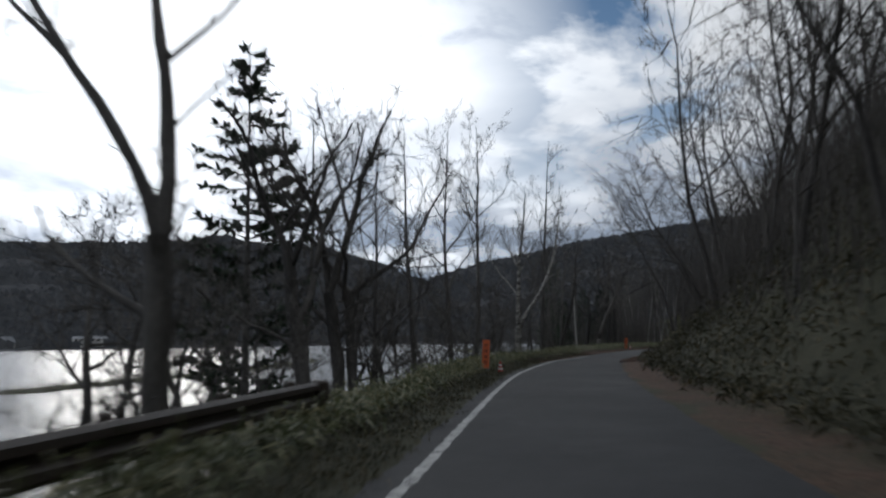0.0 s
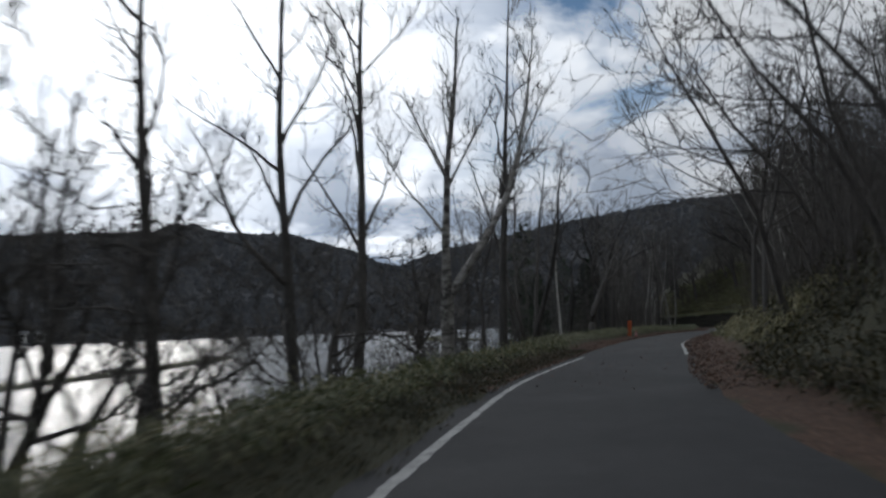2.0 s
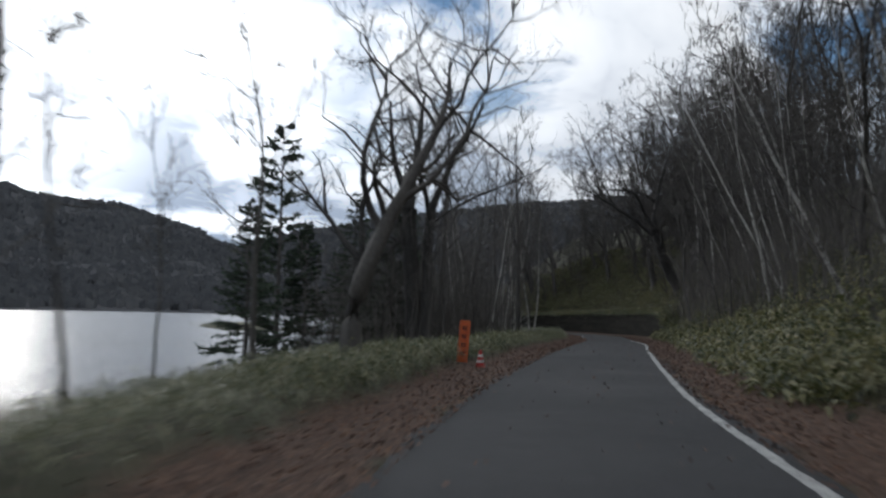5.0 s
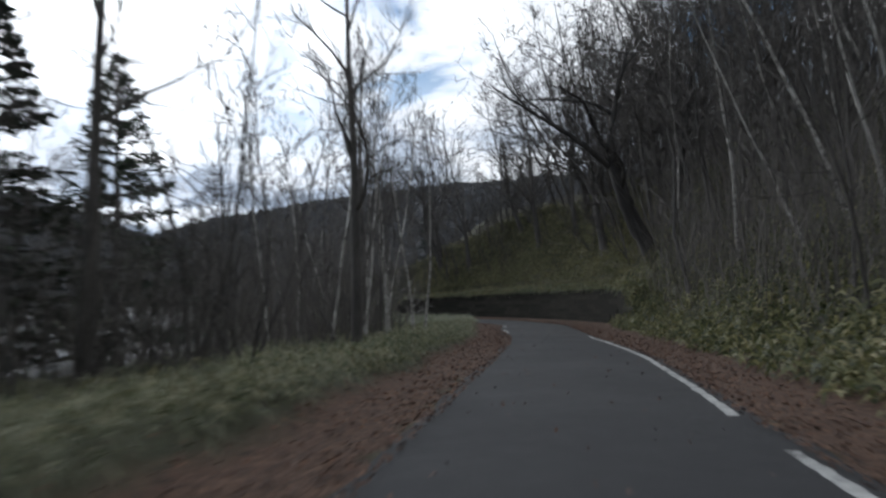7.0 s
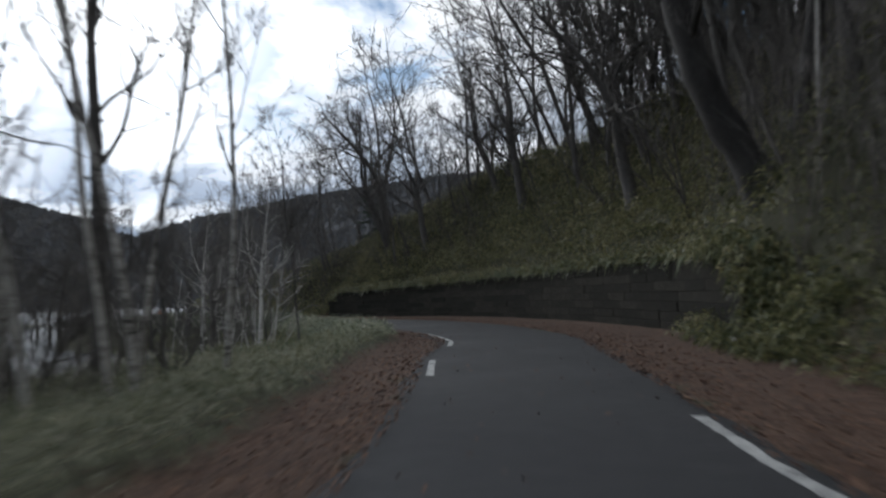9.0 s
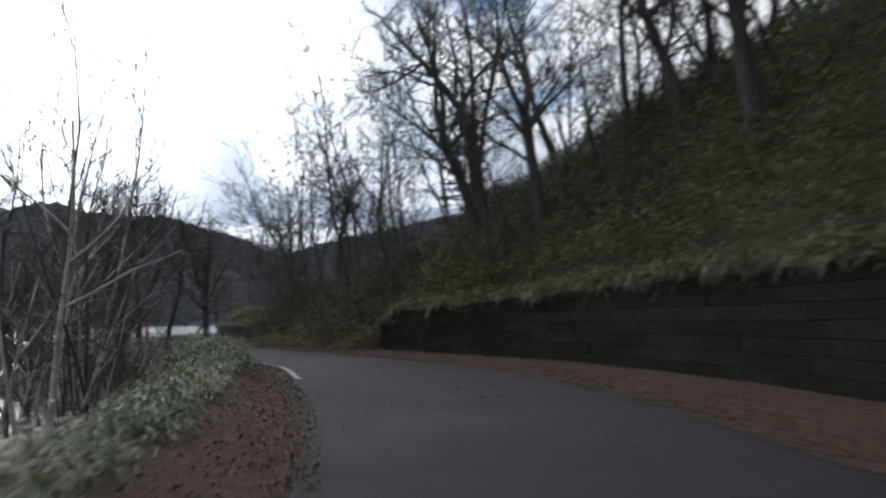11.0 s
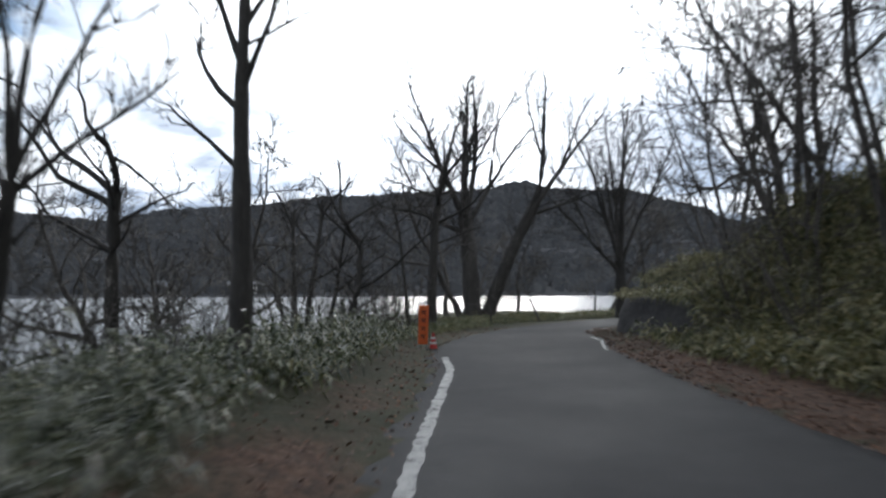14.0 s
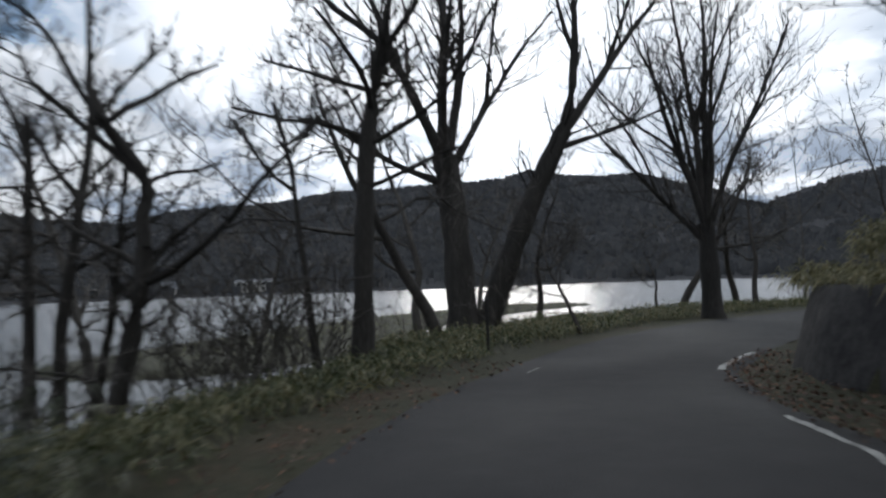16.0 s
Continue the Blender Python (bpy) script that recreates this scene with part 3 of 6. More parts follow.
# ---------------------------------------------------------------- retaining walls
def retaining_wall(s0, s1, label, courses=8):
    step = 0.5
    ss = np.arange(s0, s1 + 1e-6, step if courses else 0.3)
    front = right_line(ss) + 0.35 + foot(ss)
    h = wall_h(ss) + 0.02
    a, b = at(ss, front + 0.006), at(ss, front + 1.3)
    v, f = [], []
    for p, q, z in zip(a, b, h):
        # a worn front that leans back, with a rounded head
        back = (q - p) / 1.3
        for u, w in ((0.0, -0.3), (0.0, 0.0), (0.02, 0.3), (0.05, 0.6), (0.07, 0.85), (0.085, 0.96), (0.14, 1.0), (1.3, 1.0), (1.3, -0.3)):
            dent = 0.0 if courses or w < 0 or u > 0.2 else noise.noise((p[0] * 0.9, p[1] * 0.9, w * 1.6)) * 0.10
            c = p + back * (u + dent + (max(0.0, min(w, 0.96)) * 0.22 * (u < 1.0) if not courses else -0.4 * u))
            v.append((c[0], c[1], p[2] + w * (z if w > 0 else 1.0)))
    n = 9
    for i in range(len(ss) - 1):
        for k in range(n - 1):
            f.append((i * n + k, (i + 1) * n + k, (i + 1) * n + k + 1, i * n + k + 1))
    f += [tuple(range(n)), tuple((len(ss) - 1) * n + k for k in range(n - 1, -1, -1))]
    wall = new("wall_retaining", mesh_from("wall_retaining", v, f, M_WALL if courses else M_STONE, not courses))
    tagged(wall, label, "retaining wall", kind="structure")
    shapes = []
    for ln in (0.75, 1.0, 1.3):
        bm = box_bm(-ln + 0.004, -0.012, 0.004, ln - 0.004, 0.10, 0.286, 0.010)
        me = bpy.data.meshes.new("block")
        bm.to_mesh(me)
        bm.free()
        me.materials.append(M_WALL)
        shapes.append((ln, me))
    rng = random.Random(4)
    face = at(ss, front)
    run = np.r_[0, np.cumsum(np.linalg.norm(np.diff(face, axis=0), axis=1))]
    on_face = lambda d: np.array([np.interp(d, run, face[:, k]) for k in (0, 1, 2)])
    for row in range(courses):
        d = 0.0
        while d < run[-1] - 1.0:
            ln, me = rng.choice(shapes)
            d += ln
            if (row + 0.75) * 0.29 < np.interp(d, run, h):
                p, way = on_face(d), on_face(d + 0.6) - on_face(d - 0.6)
                out = Vector((way[1], -way[0])).normalized() * (0.02 * row + rng.uniform(-0.012, 0.012))
                ob = sub("block", me, wall)
                ob.matrix_basis = pose(p[0] + out.x, p[1] + out.y, p[2] + row * 0.29 - 0.02, rng.uniform(-1, 1), 0, math.degrees(math.atan2(way[1], way[0])) + rng.uniform(-0.4, 0.4))
            d += ln
    return wall


# ---------------------------------------------------------------- bare trees
def tube(v, f, pts, rad, sides):
    base = len(v)
    n = len(pts)
    for i, p in enumerate(pts):
        d = (pts[min(i + 1, n - 1)] - pts[max(i - 1, 0)]).normalized()
        u = d.orthogonal().normalized() if abs(d.z) > 0.98 else d.cross(Vector((0, 0, 1))).normalized()
        w = d.cross(u)
        for k in range(sides):
            a = 2 * math.pi * k / sides
            v.append(p + (u * math.cos(a) + w * math.sin(a)) * rad[i])
    for i in range(n - 1):
        for k in range(sides):
            q = (k + 1) % sides
            f.append((base + i * sides + k, base + i * sides + q, base + (i + 1) * sides + q, base + (i + 1) * sides + k))


def strip(v, f, pts, wid, rng):
    """A flat twig that runs to a point."""
    base, n = len(v), len(pts)
    side = Vector((rng.uniform(-1, 1), rng.uniform(-1, 1), rng.uniform(-0.4, 0.4))).normalized()
    for i, p in enumerate(pts[:-1]):
        r = wid * (1 - 0.5 * i / (n - 1)) / 2
        v.append(p - side * r)
        v.append(p + side * r)
    v.append(pts[-1])
    for i in range(n - 2):
        f.append((base + 2 * i, base + 2 * i + 1, base + 2 * i + 3, base + 2 * i + 2))
    f.append((base + 2 * n - 4, base + 2 * n - 3, base + 2 * n - 2))


def bough(rng, start, way, length, n, bend, lift):
    pts, p, d = [start.copy()], start.copy(), way.normalized()
    for _ in range(n):
        d = (d + Vector((rng.gauss(0, bend), rng.gauss(0, bend), rng.gauss(0, bend * 0.8) + lift))).normalized()
        p = p + d * (length / n)
        pts.append(p.copy())
    return pts


def cone_way(rng, d, angle, turn=None):
    u = d.orthogonal().normalized()
    w = d.cross(u)
    a = rng.uniform(0, 2 * math.pi) if turn is None else turn
    return (d * math.cos(angle) + (u * math.cos(a) + w * math.sin(a)) * math.sin(angle)).normalized()


def along_pts(pts, u):
    x = u * (len(pts) - 1)
    i = min(int(x), len(pts) - 2)
    return pts[i].lerp(pts[i + 1], x - i), (pts[i + 1] - pts[i]).normalized()


def bare_tree(name, label, seed, height=13.0, radius=0.17, stems=1, spread=0.1, lean=0.02, first=0.3, limbs=9, limb_len=0.33, limb_angle=0.8,
              bend=0.10, lift=0.05, branches=6, twigs=5, fine=2, bark=None, category="tree", taper=0.25, joined=False, wave=0.5, bole=0.0, thick=1.0):
    """A leafless tree: trunk or stems, limbs with their branches, and a crown of fine twigs as narrow strips. joined: limbs go into the crown."""
    rng = random.Random(seed)
    bark = bark or M_BARK
    few = 5 if joined else 7
    segs = 9 if joined else 14
    thing = tagged(new(name), label, category)
    wv, wf = [], []
    jv, jf = [], []
    if bole:
        tv, tf = [], []
        pts = [Vector((math.sin(i) * 0.03, math.cos(i) * 0.03, -0.3 + (bole + 0.35) * i / 6)) for i in range(7)]
        tube(tv, tf, pts, [radius * w for w in (1.9, 1.55, 1.4, 1.3, 1.22, 1.12, 0.85)], 9)
        sub("bole", mesh_from("bole", tv, tf, bark, True), thing)
    for k in range(stems):
        a = 2 * math.pi * (k + rng.uniform(-0.25, 0.25)) / stems
        tilt = spread * rng.uniform(0.6, 1.3) if stems > 1 else 0
        way = Vector((math.cos(a) * math.sin(tilt) + rng.gauss(0, lean), math.sin(a) * math.sin(tilt) + rng.gauss(0, lean), math.cos(tilt)))
        hgt = height * (rng.uniform(0.75, 1.0) if stems > 1 else 1.0)
        r0 = radius * (rng.uniform(0.6, 1.0) if stems > 1 else 1.0)
        root = Vector((math.cos(a), math.sin(a), 0)) * (radius * 0.7 if stems > 1 else 0) + Vector((0, 0, -0.25))
        if bole:
            root = root * 0.6 - Vector((0, 0, min(0.3 * bole, 0.9)))
        pts = bough(rng, root + Vector((0, 0, bole)), way, hgt, segs, bend * wave * (14 / segs) ** 0.5, lift * 0.6)
        rad = [r0 * (1.3 if i == 0 and not bole else 1.0 - (1 - taper * 0.4) * (i / segs) ** 0.9) for i in range(segs + 1)]
        tv, tf = [], []
        tube(tv, tf, pts, rad, 7 if not joined else (6 if radius > 0.1 else 4))
        sub("stem" if stems > 1 else "trunk", mesh_from("trunk", tv, tf, bark, True), thing)
        for j in range(limbs):
            lv, lf, bv, bf = [], [], [], []
            u = first + (0.97 - first) * (j + rng.uniform(0.1, 0.9)) / limbs
            p, d = along_pts(pts, u)
            L = height * limb_len * (1.15 - 0.75 * (u - first) / (1 - first)) * rng.uniform(0.6, 1.15)
            r1 = max(r0 * (1.0 - 0.9 * u) * rng.uniform(0.4, 0.65), 0.016)
            lp = bough(rng, p, cone_way(rng, d, limb_angle * rng.uniform(0.7, 1.25)), L, few, bend * 1.5, lift)
            tube(lv, lf, lp, [r1 * (1 - 0.82 * i / few) for i in range(few + 1)], 3 if joined else 5)
            for _ in range(branches):
                q, e = along_pts(lp, rng.uniform(0.2, 1.0))
                long = L * rng.uniform(0.25, 0.5)
                bp = bough(rng, q, cone_way(rng, e, rng.uniform(0.4, 1.0)), long, 2 if joined else 3, bend * 1.8, lift * 1.2)
                tube(bv, bf, bp, [max(r1 * 0.36, 0.010 * thick) * (1 - 0.25 * i) for i in range(len(bp))], 3)
                for _ in range(twigs):
                    g, h = along_pts(bp, rng.uniform(0.15, 1.0))
                    wp = bough(rng, g, cone_way(rng, h, rng.uniform(0.3, 0.9)), long * rng.uniform(0.3, 0.65), 2, bend * 2.0, lift * 1.5)
                    strip(wv, wf, wp, 0.019 * thick, rng)
                    for _ in range(fine):
                        g2, h2 = along_pts(wp, rng.uniform(0.1, 1.0))
                        strip(wv, wf, bough(rng, g2, cone_way(rng, h2, rng.uniform(0.3, 0.9)), long * rng.uniform(0.18, 0.36), 1, bend * 2, lift * 1.5), 0.015 * thick, rng)
            pieces = [(bv, bf)] + ([(lv, lf)] if joined else [])
            for pv, pf in pieces:
                base = len(jv)
                jv += pv
                jf += [tuple(i + base for i in q) for q in pf]
            if not joined:
                sub("limb", mesh_from("limb", lv, lf, M_BARK, True), thing)
    base = len(jv)
    n = len(jf)
    crown = mesh_from("crown", jv + wv, jf + [tuple(i + base for i in q) for q in wf], M_BARK)
    crown.materials.append(M_TWIG)
    crown.polygons.foreach_set("material_index", [0] * n + [1] * len(wf))
    tagged(sub("crown", crown, thing), kind="stuff")
    return thing


def shaped_tree(name, label, seed, stems, bend=0.10, twigs=6, fine=2, density=1.0, thick=1.3, bark=None, category="tree", reach=0.42, lift=0.05):
    """A leafless tree of given growth. stems: from which stem it springs (-1: the ground) and how far up, the way it leans (0: right, 90: away, 180: left,
    as seen on coming along the road) and how far from upright, in degrees; length, thickness at foot and tip; how it turns upward; how far its foot stands out."""
    rng = random.Random(seed)
    bark = bark or M_BARK
    thing = tagged(new(name), label, category)
    paths, bv, bf, wv, wf = [], [], [], [], []
    for up, u, side, tilt, length, r0, r1, turn_up, out in stems:
        a, q = radians(side), radians(tilt)
        if up < 0:
            start = Vector((math.cos(a) * out, math.sin(a) * out, -0.35))
        else:
            start = along_pts(paths[up], u)[0]
        way = Vector((math.cos(a) * math.sin(q), math.sin(a) * math.sin(q), math.cos(q)))
        n = max(5, int(length / 0.45))
        pts = bough(rng, start, way, length, n, bend * (0.35 if up < 0 else 1.0) * (5 / n) ** 0.5, turn_up * 5 / n)
        rad = [r0 + (r1 - r0) * (i / n) ** 0.85 for i in range(n + 1)]
        rad = [r * (1 + 0.09 * math.sin(i * 2.3 + seed)) for i, r in enumerate(rad)]
        if up < 0:
            rad[0], rad[1] = rad[0] * 1.55, rad[1] * 1.15
        tv, tf = [], []
        tube(tv, tf, pts, rad, 9 if r0 > 0.1 else 6)
        sub("trunk" if up < 0 else "limb", mesh_from("stem", tv, tf, bark, True), thing)
        paths.append(pts)
        low = 0.62 if up < 0 else 0.22
        for _ in range(int((2.0 + length * 2.6 * (1 - low)) * density)):
            v = low + (1.0 - low) * rng.random() ** 0.8
            g, e = along_pts(pts, min(v, 0.999))
            long = min(length * reach, 2.1) * (1.2 - 0.65 * v) * rng.uniform(0.6, 1.2)
            bp = bough(rng, g, cone_way(rng, e, rng.uniform(0.35, 0.95)), long, 4, bend * 1.7, lift * 1.4)
            r = max((r0 + (r1 - r0) * v) * 0.34, 0.010 * thick)
            tube(bv, bf, bp, [min(r, 0.035) * (1 - 0.19 * i) for i in range(len(bp))], 4)
            for _ in range(twigs):
                g2, e2 = along_pts(bp, rng.uniform(0.2, 1.0))
                wp = bough(rng, g2, cone_way(rng, e2, rng.uniform(0.3, 0.9)), long * rng.uniform(0.3, 0.6), 3, bend * 1.9, lift)
                strip(wv, wf, wp, 0.016 * thick, rng)
                for _ in range(fine):
                    g3, e3 = along_pts(wp, rng.uniform(0.1, 1.0))
                    strip(wv, wf, bough(rng, g3, cone_way(rng, e3, rng.uniform(0.3, 0.9)), long * rng.uniform(0.15, 0.32), 2, bend * 2, lift), 0.012 * thick, rng)
    base, n = len(bv), len(bf)
    crown = mesh_from("crown", bv + wv, bf + [tuple(i + base for i in q) for q in wf], bark)
    crown.materials.append(M_BACKLIT_TWIG if bark is M_BACKLIT_BARK else M_TWIG)
    crown.polygons.foreach_set("material_index", [0] * n + [1] * len(wf))
    tagged(sub("crown", crown, thing), kind="stuff")
    return thing


def conifer(name, label, seed, height=11.0, width=2.6, layers=24, droop=0.25, bare=0.08, tufts=False):
    rng = random.Random(seed)
    tv, tf, lv, lf = [], [], [], []
    tube(tv, tf, [Vector((0, 0, height * i / 8 - 0.2)) for i in range(9)], [0.16 * (1 - 0.9 * i / 8) for i in range(9)], 7)
    q = []
    for k in range(layers):
        u = k / (layers - 1)
        z = height * (bare + (0.99 - bare) * u)
        L = width * ((1 - u) ** 0.8 if not tufts else math.sin(math.pi * min(0.95, 0.25 + 0.7 * u)) * 0.8) * rng.uniform(0.75, 1.15) + 0.12
        for j in range(6 if not tufts else 4):
            if tufts and rng.random() < 0.2:
                continue
            a = rng.uniform(0, 2 * math.pi)
            way = Vector((math.cos(a), math.sin(a), -droop * rng.uniform(0.5, 1.4) + (0.5 * u if not tufts else 0.2)))
            pts = bough(rng, Vector((0, 0, z)), way, L, 4, 0.06, 0.06)
            tube(lv, lf, pts, [0.03 * (1 - 0.8 * i / 4) + 0.004 for i in range(5)], 3)
            for _ in range(int((7 + 12 * L) * (1.6 if tufts else 1.0))):
                p, d = along_pts(pts, rng.uniform(0.15, 1.0))
                e = cone_way(rng, d, rng.uniform(0.2, 1.0)) + Vector((0, 0, -0.15))
                e.normalize()
                ln, wd = rng.uniform(0.18, 0.42), rng.uniform(0.03, 0.075) * (1.4 if tufts else 1.0)
                sd = e.orthogonal().normalized() * wd
                q.append([p - sd * 0.4, p + e * ln * 0.5 - sd, p + e * ln, p + e * ln * 0.5 + sd])
    thing = tagged(new(name), label, "tree")
    sub("trunk", mesh_from("trunk", tv, tf, M_BARK, True), thing)
    tagged(sub("framework", mesh_from("framework", lv, lf, M_BARK), thing), kind="stuff")
    tagged(sub("crown", quads("crown", np.array([[list(c) for c in r] for r in q]), M_NEEDLE), thing), kind="stuff")
    return thing


def ground_at(x, y):
    xy = np.array([[x, y]], float)
    s, o = along(xy)
    return float(rise(s, o, xy)[0])


USED = set()


def plant(kind, x, y, turn=0.0, scale=1.0, lean=(0, 0), tall=1.0, label="", group=""):
    """Sets one tree of that kind; the first use takes the built one itself."""
    m = pose(x, y, ground_at(x, y) - 0.05, lean[0], lean[1]) @ pose(0, 0, 0, 0, 0, turn)
    if kind.name in USED:
        ob = copy_thing(kind, m)
    else:
        USED.add(kind.name)
        ob = kind
        ob.matrix_basis = m
    ob.scale = (scale, scale, scale * tall)
    tagged(ob, label, group=group)
    return ob


TALL = [bare_tree("alder", "tall dark leafless tree on the lake bank", 11 + k, height=14 + k, radius=0.16 + 0.02 * k, limbs=13, limb_len=0.27, limb_angle=0.75, lift=0.07, branches=7, twigs=7, fine=3, wave=0.25) for k in range(3)]
FORK = [bare_tree("forked_tree", "leafless tree with several stems rising from one base", 31 + k, height=12 + k, radius=0.17, stems=3 + k, spread=0.36, limbs=7, first=0.35, limb_len=0.25, limb_angle=0.6, lift=0.06, branches=6, twigs=6, fine=3, bend=0.12) for k in range(2)]
GNARL = [bare_tree("gnarled_oak", "dark gnarled leafless tree leaning over the road", 71 + k, height=10.5, radius=0.34, limbs=13, first=0.36, limb_len=0.55, limb_angle=0.95, lift=0.05, branches=10, twigs=8, fine=3, bend=0.24) for k in range(2)]
CROOK = [bare_tree("crooked_tree", "crooked dark leafless tree leaning out over the lake", 91 + k, height=8.5, radius=0.19, limbs=10, first=0.33, limb_len=0.5, limb_angle=1.0, lift=0.05, branches=8, twigs=7, fine=2, thick=1.8, bend=0.22, lean=0.10) for k in range(3)]
BIRCH = [bare_tree("birch", "slender pale-barked leafless birch", 111 + k, height=12.5, radius=0.085, limbs=12, first=0.35, limb_len=0.2, limb_angle=0.6, lift=0.09, branches=5, twigs=7, fine=2, bend=0.08, bark=M_BIRCH, lean=0.05) for k in range(3)]
POLE = [bare_tree("young_tree", "thin leafless woodland tree", 151 + k, height=9.5 + k, radius=0.065, limbs=10, first=0.3, limb_len=0.24, limb_angle=0.7, lift=0.08, branches=4, twigs=4, fine=2, bend=0.10, lean=0.06, joined=True, thick=1.35) for k in range(3)]
WOOD = [bare_tree("woodland_tree", "leafless grey tree in the hillside wood", 171 + k, height=10.5 + k, radius=0.12, limbs=12, first=0.28, limb_len=0.36, limb_angle=0.8, lift=0.05, branches=5, twigs=4, fine=2, bend=0.15, lean=0.06, joined=True, thick=1.7) for k in range(4)]
BUSH = [bare_tree("bush", "leafless twiggy bush on the bank", 191 + k, height=2.6, radius=0.022, stems=7, spread=0.6, limbs=4, first=0.25, limb_len=0.45, limb_angle=0.6, lift=0.05, branches=2, twigs=3, fine=1, bend=0.16, category="bush", joined=True) for k in range(3)]
THICKET = [bare_tree("thicket_tree", "bushy many-stemmed leafless tree on the bank", 241 + k, height=6.5, radius=0.055, stems=5, spread=0.42, limbs=5, first=0.12, limb_len=0.40, limb_angle=0.7, lift=0.05, branches=3, twigs=4, fine=2, bend=0.15, joined=True, thick=1.35) for k in range(3)]
SPRUCE = [conifer("spruce", "dark green spruce among bare trees", 211 + k, height=9.5 + k, width=2.5, layers=28) for k in range(2)]
PINE = [conifer("pine", "dark ragged pine on the lake bank", 221, height=13, width=2.6, layers=30, droop=0.12, bare=0.12, tufts=True)]

# trees whose growth is plain to see, each with its own trunks and limbs
LAKE_GIANT = shaped_tree("lakeside_giant", "huge leafless tree with two thick trunks parting at the ground", 301, [
    (-1, 0, 180, 2, 4.3, 0.36, 0.28, 0, 0.10), (-1, 0, 0, 20, 5.2, 0.28, 0.20, 0, 0.16), (0, 0.95, 185, 14, 5.6, 0.15, 0.03, 0.02, 0), (0, 1.0, 160, 4, 5.4, 0.14, 0.03, 0, 0),
    (0, 0.97, 20, 10, 5.6, 0.14, 0.03, 0, 0), (0, 0.9, 10, 30, 4.8, 0.11, 0.03, 0.05, 0), (0, 0.85, 180, 60, 3.4, 0.10, 0.03, 0.02, 0), (1, 1.0, 0, 14, 4.8, 0.13, 0.03, 0, 0),
    (1, 0.97, 0, 44, 4.4, 0.12, 0.03, 0.04, 0), (1, 0.9, 0, 72, 3.8, 0.08, 0.02, 0.03, 0), (0, 0.95, 90, 24, 4.8, 0.11, 0.03, 0.03, 0), (0, 0.9, 270, 26, 4.6, 0.11, 0.03, 0.03, 0),
    (7, 0.35, 180, 20, 3.2, 0.06, 0.02, 0, 0), (4, 0.4, 0, 30, 3.2, 0.06, 0.02, 0, 0), (8, 0.4, 0, 20, 3.2, 0.06, 0.02, 0, 0), (2, 0.35, 180, 30, 3.0, 0.06, 0.02, 0, 0), (6, 0.5, 180, 25, 2.8, 0.05, 0.02, 0, 0),
    (3, 0.3, 90, 16, 3.4, 0.06, 0.02, 0, 0), (5, 0.4, 0, 12, 3.2, 0.06, 0.02, 0, 0)], bend=0.085, density=1.9, thick=1.1, reach=0.5, bark=M_BACKLIT_BARK)
LAKE_FAN = shaped_tree("fan_shaped_tree", "leafless tree whose stems fan out from one stout foot", 303, [
    (-1, 0, 180, 9, 2.6, 0.25, 0.20, 0, 0), (0, 1.0, 180, 20, 4.4, 0.11, 0.03, 0.02, 0), (0, 1.0, 180, 8, 5.8, 0.11, 0.025, 0, 0), (0, 0.9, 0, 6, 6.4, 0.13, 0.025, 0, 0), (0, 0.88, 0, 17, 5.6, 0.09, 0.025, 0, 0),
    (0, 0.8, 180, 36, 4.2, 0.08, 0.02, 0.05, 0), (1, 0.4, 180, 46, 2.6, 0.05, 0.02, 0.03, 0), (0, 0.95, 90, 15, 5.4, 0.09, 0.02, 0, 0), (0, 0.95, 270, 16, 5.0, 0.09, 0.02, 0, 0), (3, 0.4, 0, 28, 3.0, 0.05, 0.02, 0, 0), (1, 0.3, 180, 12, 3.8, 0.06, 0.02, 0, 0), (2, 0.4, 0, 14, 3.2, 0.06, 0.02, 0, 0), (4, 0.35, 0, 30, 3.0, 0.05, 0.02, 0, 0), (5, 0.4, 180, 20, 3.2, 0.05, 0.02, 0, 0)], bend=0.08, density=1.9, thick=1.1, reach=0.5, bark=M_BACKLIT_BARK)
SHORE_OAK = shaped_tree("lakeside_oak", "upright dark leafless oak with wide gnarled limbs", 305, [
    (-1, 0, 0, 3, 5.3, 0.175, 0.11, 0, 0), (0, 1.0, 180, 46, 2.2, 0.07, 0.02, 0.03, 0), (0, 1.0, 10, 10, 2.0, 0.07, 0.02, 0, 0), (0, 0.97, 0, 48, 2.1, 0.07, 0.02, 0.03, 0), (0, 0.72, 180, 62, 2.1, 0.055, 0.02, 0.03, 0),
    (0, 0.70, 0, 64, 2.3, 0.055, 0.02, 0.03, 0), (0, 0.86, 180, 72, 1.8, 0.05, 0.02, 0.02, 0), (0, 0.58, 0, 78, 1.6, 0.045, 0.02, 0, 0), (0, 0.8, 90, 52, 2.0, 0.06, 0.02, 0.02, 0), (0, 0.8, 270, 52, 2.0, 0.06, 0.02, 0.02, 0),
    (-1, 0, 180, 3, 4.4, 0.075, 0.03, 0, 0.55), (10, 0.7, 180, 55, 1.5, 0.035, 0.015, 0.02, 0), (10, 0.85, 0, 50, 1.3, 0.03, 0.015, 0.02, 0)], bend=0.16, density=1.9, twigs=8, thick=1.1, bark=M_BACKLIT_BARK)
